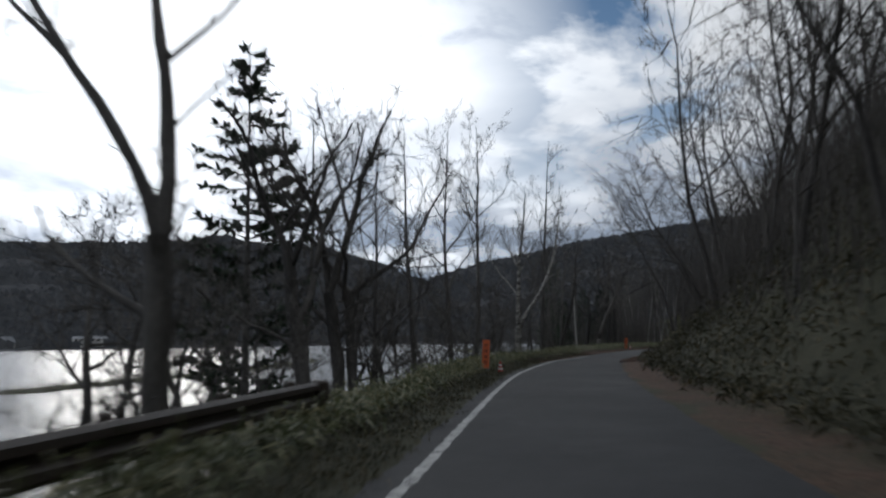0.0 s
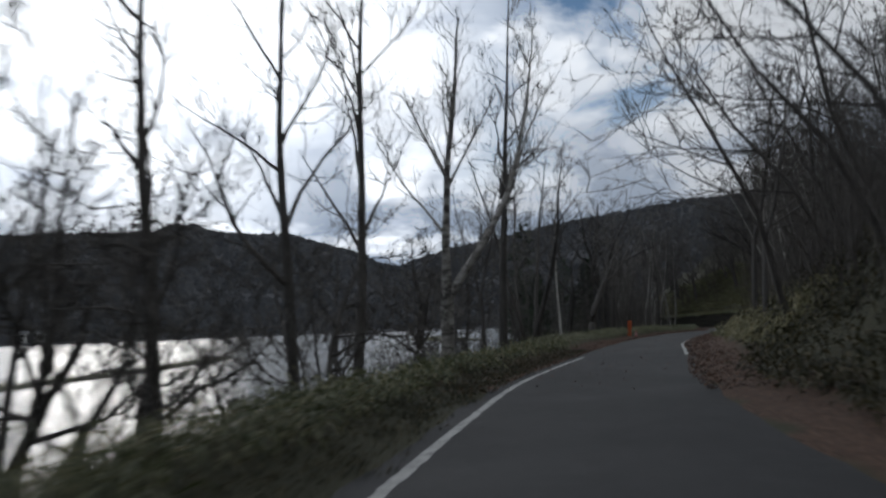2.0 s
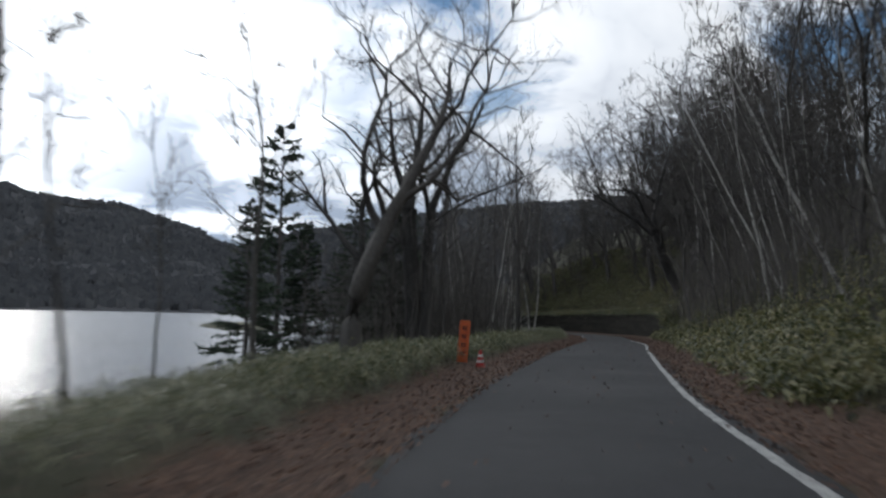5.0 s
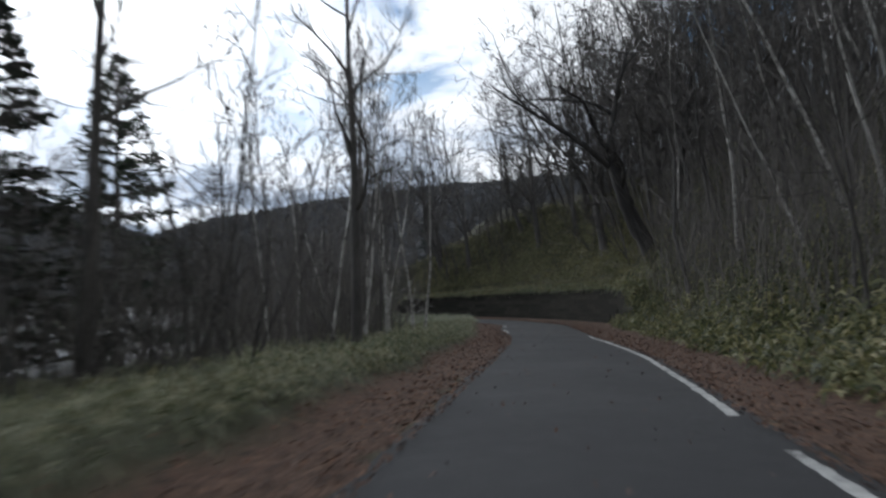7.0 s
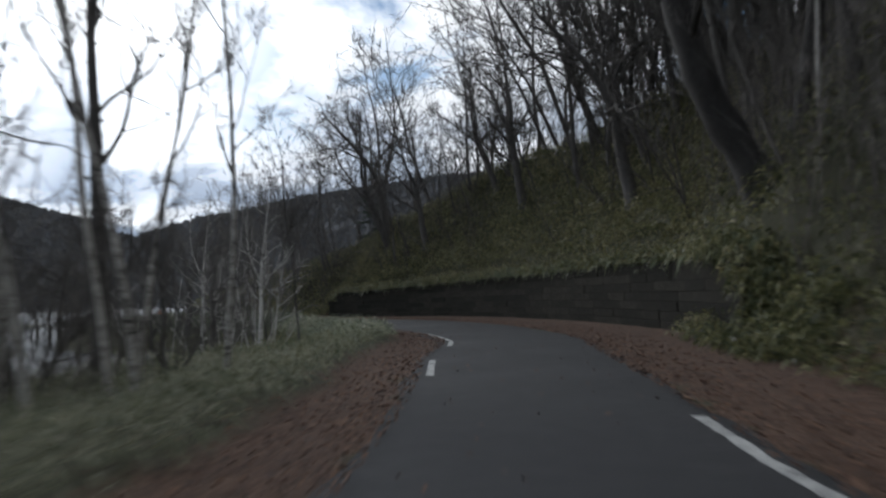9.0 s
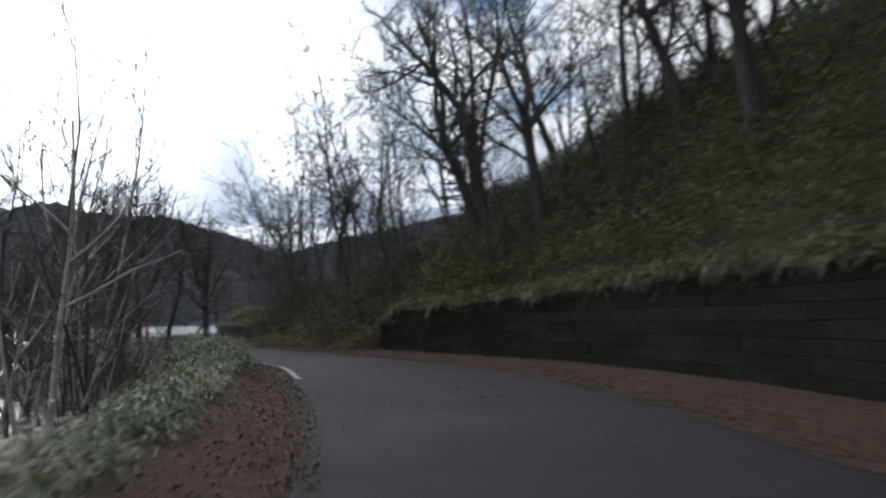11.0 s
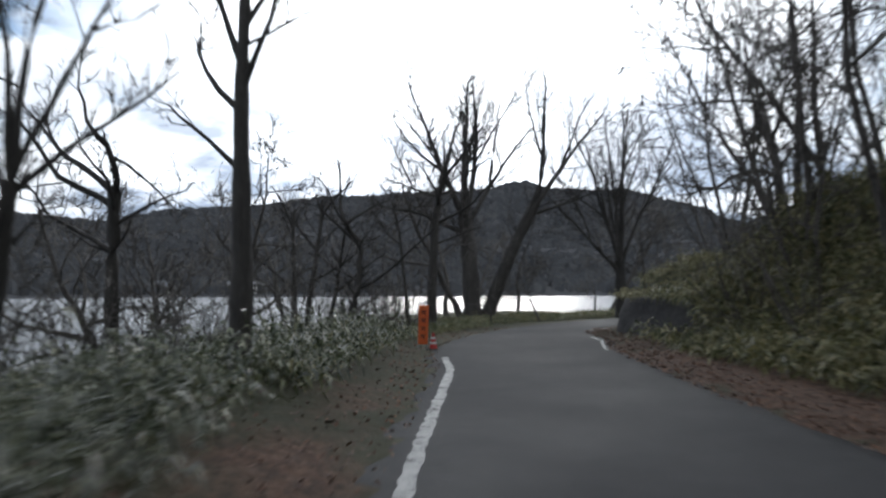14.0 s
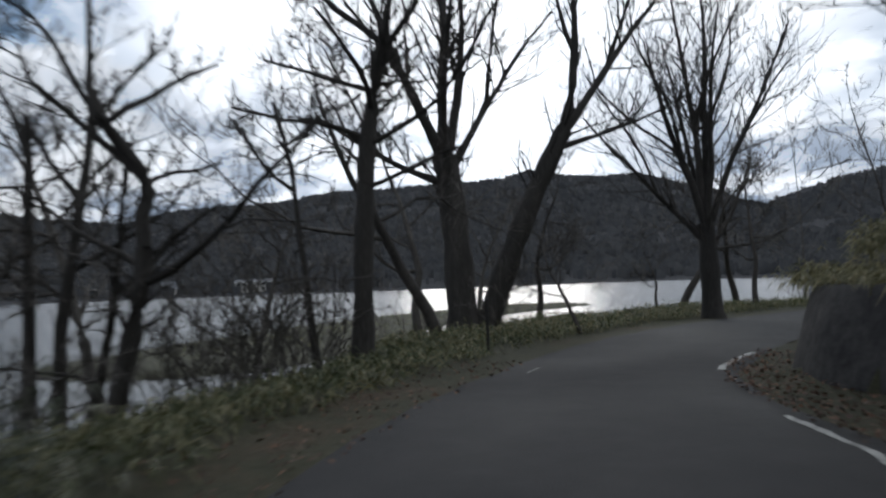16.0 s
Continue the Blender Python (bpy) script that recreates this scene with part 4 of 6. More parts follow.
LEANER = shaped_tree("leaning_tree", "crooked dark leafless tree leaning along the shore", 307, [
    (-1, 0, 0, 24, 3.0, 0.135, 0.105, 0.06, 0), (0, 1.0, 0, 3, 1.7, 0.10, 0.065, 0, 0), (1, 0.5, 180, 42, 2.1, 0.06, 0.02, 0.05, 0), (1, 0.95, 20, 52, 1.5, 0.055, 0.02, 0.02, 0), (1, 1.0, 170, 14, 2.0, 0.065, 0.02, 0, 0), (1, 0.75, 180, 30, 1.8, 0.05, 0.02, 0.03, 0),
    (0, 0.85, 0, 68, 3.0, 0.06, 0.02, 0.03, 0), (1, 0.3, 90, 50, 1.8, 0.05, 0.02, 0.02, 0), (0, 0.92, 180, 58, 1.6, 0.045, 0.02, 0.02, 0)], bend=0.19, density=1.5, thick=1.1, bark=M_BACKLIT_BARK)
TRIPLE = shaped_tree("triple_stemmed_tree", "dark leafless tree with three stems from one foot by the water", 309, [
    (-1, 0, 180, 7, 5.2, 0.12, 0.05, 0, 0.24), (-1, 0, 0, 2, 5.6, 0.12, 0.05, 0, 0.05), (-1, 0, 0, 11, 4.8, 0.09, 0.04, 0.03, 0.28), (0, 0.55, 180, 52, 2.2, 0.055, 0.02, 0.03, 0), (1, 0.55, 0, 55, 1.9, 0.05, 0.02, 0.03, 0),
    (1, 0.72, 180, 44, 2.0, 0.05, 0.02, 0.02, 0), (2, 0.6, 0, 52, 1.8, 0.045, 0.02, 0.02, 0), (0, 0.8, 100, 42, 1.7, 0.045, 0.02, 0.02, 0), (1, 0.9, 0, 30, 1.6, 0.045, 0.02, 0, 0), (0, 0.9, 180, 30, 1.6, 0.045, 0.02, 0, 0), (2, 0.35, 180, 70, 1.4, 0.035, 0.015, 0, 0)], bend=0.16, density=1.5, thick=1.1, bark=M_BACKLIT_BARK)
FORKED = shaped_tree("great_forked_tree", "stout grey leafless tree forking into two heavy limbs", 311, [
    (-1, 0, 10, 4, 3.5, 0.24, 0.19, 0, 0), (0, 1.0, 180, 20, 4.8, 0.14, 0.03, 0.04, 0), (0, 0.97, 0, 12, 4.8, 0.16, 0.03, 0.03, 0), (0, 0.8, 180, 48, 3.0, 0.08, 0.02, 0.04, 0), (1, 0.3, 180, 48, 2.6, 0.06, 0.02, 0.05, 0), (1, 0.35, 180, 10, 3.0, 0.07, 0.02, 0, 0),
    (2, 0.3, 180, 14, 3.0, 0.07, 0.02, 0, 0), (2, 0.35, 0, 30, 2.6, 0.06, 0.02, 0, 0), (0, 0.95, 90, 28, 3.8, 0.08, 0.02, 0.02, 0), (0, 0.9, 270, 32, 3.4, 0.08, 0.02, 0.02, 0), (0, 0.6, 180, 60, 2.4, 0.06, 0.02, 0.04, 0), (0, 0.55, 180, 30, 3.4, 0.07, 0.02, 0.02, 0), (0, 0.6, 0, 50, 2.2, 0.05, 0.02, 0.04, 0)], bend=0.12, density=1.5)
BRUSHY = shaped_tree("brush_topped_tree", "grey leafless tree with a brush of upright stems", 313, [
    (-1, 0, 0, 6, 3.0, 0.12, 0.09, 0, 0), (0, 1.0, 180, 5, 3.4, 0.055, 0.015, 0, 0), (0, 1.0, 0, 4, 3.8, 0.06, 0.015, 0, 0), (0, 1.0, 0, 20, 3.0, 0.05, 0.015, 0, 0), (0, 0.95, 0, 42, 2.3, 0.05, 0.015, 0.03, 0), (0, 0.9, 180, 58, 1.9, 0.045, 0.015, 0.03, 0), (0, 0.8, 180, 38, 2.2, 0.045, 0.015, 0, 0), (0, 0.9, 90, 25, 2.6, 0.05, 0.015, 0, 0)], bend=0.09, density=1.1, bark=M_BACKLIT_BARK)
STOOPING = shaped_tree("stooping_tree", "slim dark leafless tree stooping over the dwarf bamboo", 371, [
    (-1, 0, 10, 13, 3.0, 0.098, 0.075, 0, 0), (0, 1.0, 20, 9, 3.2, 0.062, 0.018, 0, 0), (0, 0.92, 180, 34, 1.0, 0.04, 0.015, 0.03, 0), (0, 0.98, 0, 26, 1.9, 0.045, 0.015, 0.02, 0), (1, 0.2, 180, 30, 1.5, 0.035, 0.012, 0, 0), (1, 0.35, 0, 34, 1.4, 0.03, 0.012, 0, 0), (1, 0.6, 180, 24, 1.3, 0.03, 0.012, 0, 0), (1, 0.5, 270, 30, 1.2, 0.03, 0.012, 0, 0)], bend=0.13, density=0.9, twigs=4, bark=M_BACKLIT_BARK)
MAST = shaped_tree("mast_like_tree", "straight dark leafless trunk with a few short crooked branches", 315, [
    (-1, 0, 0, 1, 8.2, 0.165, 0.02, 0, 0), (0, 0.48, 0, 34, 2.4, 0.05, 0.012, 0, 0), (0, 0.52, 180, 30, 2.4, 0.05, 0.012, 0, 0), (0, 0.58, 0, 22, 2.4, 0.05, 0.012, 0, 0), (0, 0.36, 180, 56, 1.6, 0.04, 0.012, 0.02, 0), (0, 0.45, 180, 50, 2.0, 0.045, 0.012, 0.03, 0), (0, 0.55, 0, 62, 1.1, 0.03, 0.012, 0, 0), (0, 0.63, 180, 66, 1.2, 0.03, 0.012, 0, 0),
    (0, 0.72, 0, 50, 1.5, 0.035, 0.012, 0.02, 0), (0, 0.82, 180, 42, 1.6, 0.04, 0.012, 0.02, 0), (0, 0.9, 0, 40, 1.6, 0.04, 0.012, 0.02, 0), (0, 0.85, 90, 45, 1.4, 0.04, 0.012, 0, 0)], bend=0.15, density=0.9, twigs=5, bark=M_BACKLIT_BARK)
CLAW = shaped_tree("claw_limbed_tree", "dark leafless tree with crooked claw-like limbs over the lake", 317, [
    (-1, 0, 0, 1, 4.6, 0.17, 0.12, 0, 0), (0, 1.0, 180, 44, 2.9, 0.08, 0.02, 0.03, 0), (0, 0.94, 180, 60, 3.6, 0.08, 0.02, 0.03, 0), (0, 1.0, 0, 30, 1.2, 0.08, 0.05, 0.05, 0), (3, 1.0, 180, 24, 1.9, 0.045, 0.015, 0, 0), (3, 0.6, 0, 80, 1.6, 0.04, 0.015, 0, 0),
    (0, 0.74, 180, 74, 3.0, 0.06, 0.015, 0.02, 0), (1, 0.5, 180, 12, 1.8, 0.045, 0.015, 0, 0), (0, 0.85, 0, 60, 1.8, 0.045, 0.015, 0.02, 0), (0, 0.9, 270, 50, 2.0, 0.05, 0.015, 0.02, 0)], bend=0.19, density=1.2, bark=M_BACKLIT_BARK)
SPLIT_BIRCH = shaped_tree("forked_birch", "pale birch dividing at head height, one half leaning far out", 319, [
    (-1, 0, 0, 2, 2.4, 0.21, 0.18, 0, 0), (0, 1.0, 0, 3, 7.8, 0.145, 0.03, 0, 0), (0, 0.96, 0, 34, 3.4, 0.12, 0.085, 0.05, 0), (2, 1.0, 0, 17, 4.8, 0.08, 0.02, 0, 0), (2, 0.75, 0, 25, 4.4, 0.055, 0.02, 0, 0), (1, 0.22, 180, 32, 3.4, 0.045, 0.015, 0.02, 0),
    (1, 0.42, 180, 26, 3.0, 0.045, 0.015, 0, 0), (1, 0.38, 0, 28, 2.8, 0.045, 0.015, 0, 0), (1, 0.6, 90, 28, 2.4, 0.04, 0.015, 0, 0), (1, 0.55, 270, 30, 2.4, 0.04, 0.015, 0, 0)], bend=0.07, density=1.0, twigs=7, fine=3, bark=M_BIRCH)
COLOSSUS = shaped_tree("great_tree", "massive dark leafless tree with twin trunks beside the road", 321, [
    (-1, 0, 180, 1, 6.6, 0.42, 0.34, 0, 0.10), (-1, 0, 0, 0.5, 6.4, 0.28, 0.22, 0, 0.42), (0, 1.0, 180, 20, 5.0, 0.20, 0.05, 0.02, 0), (0, 1.0, 0, 4, 6.0, 0.25, 0.06, 0, 0), (1, 1.0, 0, 22, 5.6, 0.20, 0.05, 0.02, 0), (1, 0.98, 180, 6, 5.0, 0.14, 0.04, 0, 0),
    (1, 0.93, 0, 58, 5.6, 0.09, 0.02, 0.03, 0), (0, 0.95, 180, 45, 4.0, 0.12, 0.03, 0.03, 0), (0, 0.75, 180, 66, 2.6, 0.08, 0.02, 0.03, 0), (2, 0.4, 180, 50, 3.0, 0.08, 0.02, 0.02, 0), (0, 0.9, 90, 35, 4.0, 0.10, 0.03, 0, 0), (1, 0.9, 270, 35, 4.0, 0.10, 0.03, 0, 0)], bend=0.10, density=0.9, bark=M_BACKLIT_BARK)
BROAD_Y = shaped_tree("broad_forked_tree", "dark leafless tree with a low broad fork among spruces", 323, [
    (-1, 0, 0, 0, 4.7, 0.28, 0.22, 0, 0), (0, 1.0, 180, 40, 4.6, 0.16, 0.04, 0.05, 0), (0, 0.98, 0, 6, 2.8, 0.15, 0.09, 0, 0), (2, 1.0, 0, 25, 3.0, 0.09, 0.02, 0, 0), (1, 0.55, 180, 15, 3.4, 0.09, 0.02, 0, 0), (0, 0.9, 0, 52, 3.0, 0.10, 0.03, 0.04, 0), (2, 0.8, 180, 30, 2.6, 0.06, 0.02, 0, 0), (1, 0.8, 180, 60, 2.4, 0.05, 0.02, 0.03, 0)], bend=0.14, density=1.0, bark=M_BACKLIT_BARK)
SLOPE_OAK = shaped_tree("gnarled_oak", "dark gnarled leafless oak leaning out from the bank", 325, [
    (-1, 0, 180, 32, 5.4, 0.42, 0.30, 0, 0), (0, 1.0, 180, 14, 4.8, 0.22, 0.05, 0, 0), (0, 0.88, 180, 62, 7.0, 0.19, 0.03, 0.03, 0), (1, 0.4, 180, 54, 4.6, 0.11, 0.02, 0.03, 0), (0, 1.0, 180, 42, 5.0, 0.15, 0.03, 0.03, 0), (-1, 0, 0, 2, 9.5, 0.27, 0.09, 0, 0.5), (5, 0.6, 0, 50, 3.6, 0.10, 0.02, 0.03, 0),
    (5, 0.7, 180, 42, 3.6, 0.10, 0.02, 0.03, 0), (1, 0.8, 0, 40, 3.0, 0.07, 0.02, 0, 0), (2, 0.5, 180, 40, 3.4, 0.08, 0.02, 0, 0), (2, 0.7, 250, 50, 2.6, 0.06, 0.02, 0.02, 0), (0, 0.7, 270, 60, 3.6, 0.11, 0.02, 0.04, 0)], bend=0.21, density=1.3, twigs=7, bark=M_BACKLIT_BARK)
TWIN = shaped_tree("twin_stemmed_tree", "thick dark leafless tree parting into two stems beside a guard rail", 327, [
    (-1, 0, 180, 5, 4.0, 0.19, 0.16, 0, 0), (0, 1.0, 180, 17, 5.4, 0.10, 0.03, 0, 0), (0, 0.95, 0, 2, 6.0, 0.13, 0.03, 0, 0), (1, 0.45, 180, 50, 2.4, 0.05, 0.02, 0.03, 0), (2, 0.4, 0, 48, 2.4, 0.05, 0.02, 0.02, 0), (0, 0.75, 180, 60, 2.6, 0.06, 0.02, 0.03, 0), (0, 0.85, 90, 45, 2.6, 0.06, 0.02, 0.02, 0), (2, 0.6, 180, 38, 2.2, 0.045, 0.02, 0, 0)], bend=0.12, density=0.9)
CANDLE = shaped_tree("tall_forked_tree", "tall dark leafless tree with three steep limbs on the lake bank", 329, [
    (-1, 0, 180, 3, 5.4, 0.25, 0.19, 0, 0), (0, 1.0, 180, 14, 5.2, 0.12, 0.03, 0, 0), (0, 0.85, 0, 24, 5.4, 0.12, 0.03, 0.03, 0), (0, 1.0, 0, 3, 5.6, 0.14, 0.03, 0, 0), (0, 0.7, 180, 52, 3.4, 0.08, 0.02, 0.04, 0), (2, 0.5, 0, 48, 3.0, 0.06, 0.02, 0.02, 0), (0, 0.9, 90, 35, 3.6, 0.08, 0.02, 0.02, 0), (3, 0.4, 180, 40, 2.6, 0.06, 0.02, 0, 0), (1, 0.4, 180, 44, 3.0, 0.06, 0.02, 0.02, 0), (3, 0.3, 0, 30, 3.2, 0.06, 0.02, 0, 0)], bend=0.20, density=1.6)
CROSSED = shaped_tree("crossed_tree", "dark leafless tree with two crossing trunks over the lake", 331, [
    (-1, 0, 180, -7, 5.0, 0.21, 0.16, 0, 0.45), (-1, 0, 0, 0, 5.0, 0.17, 0.13, 0, 0.35), (0, 1.0, 0, 20, 5.4, 0.13, 0.03, 0, 0), (1, 1.0, 0, 54, 5.2, 0.10, 0.02, 0.03, 0), (1, 1.0, 180, 40, 4.4, 0.10, 0.02, 0.03, 0), (0, 1.0, 180, 8, 5.0, 0.10, 0.03, 0, 0), (1, 0.9, 270, 36, 3.6, 0.08, 0.02, 0.02, 0), (0, 0.8, 180, 56, 3.0, 0.07, 0.02, 0.03, 0), (5, 0.4, 180, 30, 3.0, 0.06, 0.02, 0, 0), (2, 0.35, 180, 16, 3.4, 0.06, 0.02, 0, 0)], bend=0.20, density=1.6)
CREST_OAK = [shaped_tree("crest_oak", "thick dark leafless oak reaching from the crest over the road", 341 + 2 * k, [
    (-1, 0, 180, 12 + 8 * k, 4.6, 0.26, 0.19, 0, 0), (0, 1.0, 180, 34 - 6 * k, 4.6, 0.13, 0.03, 0.02, 0), (0, 1.0, 0, 6, 5.0, 0.15, 0.03, 0, 0), (0, 0.8, 180, 58, 4.4, 0.10, 0.02, 0.03, 0), (0, 0.6, 180, 66, 3.6, 0.08, 0.02, 0.03, 0), (0, 0.9, 0, 44, 3.6, 0.10, 0.02, 0.03, 0), (2, 0.4, 180, 36, 3.0, 0.07, 0.02, 0, 0), (0, 0.85, 270, 46, 3.4, 0.09, 0.02, 0.02, 0)], bend=0.16, density=1.6, twigs=8, thick=1.7) for k in range(2)]
PALE_CLUMP = [shaped_tree("pale_clump_tree", "slender pale-grey leafless tree with several thin stems", 351 + 2 * k, [
    (-1, 0, 0, 7, 6.6, 0.085, 0.02, 0, 0.05), (-1, 0, 180, 10, 4.6, 0.055, 0.015, 0.02, 0.15), (-1, 0, 0, 20, 4.4, 0.055, 0.015, 0.04, 0.2), (0, 0.5, 0, 70, 2.4, 0.035, 0.012, 0, 0), (0, 0.62, 0, 55, 2.2, 0.035, 0.012, 0, 0), (0, 0.7, 180, 45, 1.8, 0.03, 0.012, 0, 0), (1, 0.55, 180, 36, 1.8, 0.03, 0.012, 0, 0), (2, 0.5, 0, 40, 1.8, 0.03, 0.012, 0, 0), (-1, 0, 90, 14, 4.2, 0.05, 0.015, 0, 0.2)], bend=0.10, density=0.7, twigs=5, bark=M_BIRCH) for k in range(2)]

PALE_FORK = shaped_tree("pale_forked_tree", "pale-grey leafless tree forking above a plain trunk", 361, [
    (-1, 0, 0, 2, 4.7, 0.14, 0.10, 0, 0), (0, 1.0, 180, 25, 3.6, 0.06, 0.015, 0, 0), (0, 1.0, 0, 4, 4.2, 0.07, 0.015, 0, 0), (0, 0.92, 0, 30, 2.8, 0.05, 0.015, 0, 0), (0, 0.8, 180, 42, 2.6, 0.05, 0.015, 0.02, 0), (0, 0.72, 0, 46, 3.2, 0.05, 0.015, 0.03, 0), (0, 0.85, 90, 36, 2.6, 0.05, 0.015, 0, 0)], bend=0.09, density=1.2, bark=M_BIRCH)

# kind, place, turn, size
STANDING = [
    (TWIN, -3.3, 9.2, 0, 1.0), (FORK[0], -7.6, 22.0, 20, 0.75), (PINE[0], -7.4, 29.0, 0, 1.25), (CANDLE, -4.3, 25.4, 0, 1.25), (CROSSED, -3.5, 27.4, 0, 1.3), (CROOK[0], -9.5, 23.5, 60, 1.1), (CROOK[2], -12.5, 27.5, 10, 1.2), (CROOK[1], -11.0, 33.5, 200, 1.1), (TALL[2], -6.6, 36.5, 20, 1.0), (CROOK[0], -8.2, 30.5, 130, 1.2), (FORK[1], -4.6, 38.5, 60, 0.9),
    (TALL[0], -2.8, 34.6, 10, 1.0), (TALL[2], -1.4, 39.0, 200, 0.95), (CROOK[0], -1.9, 41.4, 90, 0.95), (TALL[1], 0.5, 43.6, 300, 1.05), (TALL[0], 1.8, 45.6, 120, 1.15), (SPLIT_BIRCH, 4.35, 45.2, -3, 1.0),
    (TALL[2], 6.9, 54.1, 60, 0.95), (FORK[1], 9.1, 62.0, 30, 0.95), (BIRCH[0], 11.0, 63.5, 0, 0.9), (GNARL[1], 15.0, 73.5, 0, 0.8),
    (CROOK[0], -7.2, 33.0, 30, 0.75), (CROOK[1], -5.6, 40.5, 150, 1.0), (CROOK[2], -4.4, 46.5, 210, 1.0), (FORK[0], 0.0, 52.5, 140, 0.85), (CROOK[0], 3.2, 58.0, 260, 1.0), (CROOK[2], -1.5, 56.5, 40, 1.0),
    (COLOSSUS, 19.9, 91.1, -16, 1.0), (TALL[0], 21.5, 93.4, 80, 0.95), (SPRUCE[0], 21.4, 101.0, 0, 0.86), (PINE[0], 14.0, 96.5, 90, 1.0),
    (SPRUCE[1], 18.0, 98.5, 40, 0.85), (SPRUCE[0], 19.6, 95.6, 200, 0.78), (SPRUCE[1], 12.6, 92.0, 90, 0.8), (SPRUCE[1], 15.4, 97.5, 150, 0.75),
    (BIRCH[1], 32.5, 111.0, 0, 0.95), (BIRCH[0], 33.9, 113.9, 200, 0.85), (BIRCH[0], 32.0, 113.0, 130, 1.0), (BIRCH[2], 31.2, 110.3, 250, 0.9), (BIRCH[1], 30.5, 111.9, 60, 1.05), (BIRCH[2], 32.3, 115.0, 10, 1.0),
    (BIRCH[0], 29.8, 108.6, 300, 0.9), (TALL[1], 27.1, 98.0, 10, 0.85), (POLE[1], 24.2, 105.3, 90, 1.1), (POLE[2], 27.0, 112.0, 40, 1.1), (TALL[2], 31.6, 116.3, 150, 0.95),
    (SLOPE_OAK, 47.0, 114.0, -20, 1.15), (GNARL[1], 50.5, 118.5, 200, 1.05), (GNARL[0], 50.5, 125.0, 120, 1.0), (GNARL[0], 48.3, 153.0, 120, 1.1), (BROAD_Y, 17.0, 92.0, -16, 1.05),  (SPRUCE[1], 48.4, 157.4, 70, 0.6), (GNARL[0], 42.6, 166.0, 240, 0.7), (THICKET[0], 38.2, 169.5, 0, 1.45), (GNARL[0], 39.2, 172.0, 60, 0.7), (THICKET[1], 37.6, 173.6, 90, 1.2), (WOOD[1], 39.6, 167.4, 30, 0.8), (THICKET[1], 39.9, 170.4, 200, 1.4), 
    (MAST, 33.55, 156.0, 24, 1.0), (FORKED, 34.1, 150.0, 15, 0.88), (BRUSHY, 31.4, 154.4, 60, 1.0), (STOOPING, 35.5, 150.6, 15, 0.95),
    (SHORE_OAK, 28.05, 173.1, 25, 1.15), (LAKE_GIANT, 27.0, 180.3, 25, 1.2), (LAKE_FAN, 32.55, 184.6, 25, 1.2), (CROOK[2], 23.9, 168.0, 250, 0.9), (CROOK[0], 22.4, 173.0, 210, 0.9), (CROOK[2], 26.0, 179.5, 80, 0.75), (CROOK[1], 18.6, 170.5, 300, 1.0), (CROOK[0], 21.0, 178.5, 10, 0.85), (BUSH[0], 26.3, 171.6, 0, 1.2), (BUSH[1], 28.2, 170.0, 0, 1.0), (BUSH[2], 25.4, 174.8, 0, 1.3), (CROOK[0], 24.0, 188.0, 50, 0.9), (CROOK[1], 30.3, 178.9, 0, 0.32),
    (CROOK[2], 30.1, 190.0, 90, 0.35), (TRIPLE, 25.4, 169.4, 25, 1.05), (LEANER, 27.0, 168.6, 25, 1.02), (CROOK[1], 20.8, 166.8, 30, 1.0), (WOOD[2], 38.6, 204.0, 0, 0.95), (POLE[1], 34.8, 196.4, 0, 0.9),
    (BIRCH[2], 35.7, 140.4, 40, 0.8), (CLAW, 25.5, 161.8, 24, 1.12), (PALE_FORK, 36.3, 130.2, -9, 0.78), (PALE_CLUMP[0], 34.2, 131.6, -15, 0.9), (PALE_CLUMP[1], 35.4, 132.8, 160, 0.85), (PALE_CLUMP[1], 36.6, 134.6, -8, 0.95), (PALE_FORK, 34.6, 142.0, 0, 1.0), (PALE_CLUMP[0], 33.0, 146.4, 40, 0.85), (PALE_CLUMP[1], 31.0, 150.5, 200, 0.9), (BRUSHY, 32.0, 147.5, 120, 0.9),
]
for kind, x, y, turn, size in STANDING:
    plant(kind, x, y, turn, size)
plant(POLE[0], 23.3, 97.2, 0, 1.15, lean=(-2, 13), label="thin dark leafless tree leaning over the litter")
for k, (s, out) in enumerate(((128, -1.0), (133, 0.5), (137, -1.5), (141, 0.0), (145, -2.0), (149, -0.6), (153, -2.4), (158, -1.2))):
    x, y, _ = at(s, right_line(s) + 0.35 + foot(s) + (bank_top(s) - wall_h(s)) / steep(s) + out)
    plant(CREST_OAK[k % 2], float(x), float(y), (-10, 0, 5, 12, 16, 20, 24, 24)[k], (0.95, 1.05, 0.85)[k % 3], group="oaks along the crest")

rng = np.random.default_rng(8)
# glades
OPEN = [(37.4, 131.0, 1.6), (30.6, 151.6, 2.6), (33.2, 149.2, 1.8), (35.4, 142.6, 2.2), (36.0, 129.0, 2.4), (33.5, 145.0, 2.4), (34.0, 128.0, 3.5), (33.0, 133.0, 2.6), (36.8, 127.0, 3.2), (36.0, 133.0, 2.2), (35.0, 152.6, 1.8), (37.0, 146.0, 3.0), (23.0, 84.0, 3.5), (24.0, 100.0, 4.0)]


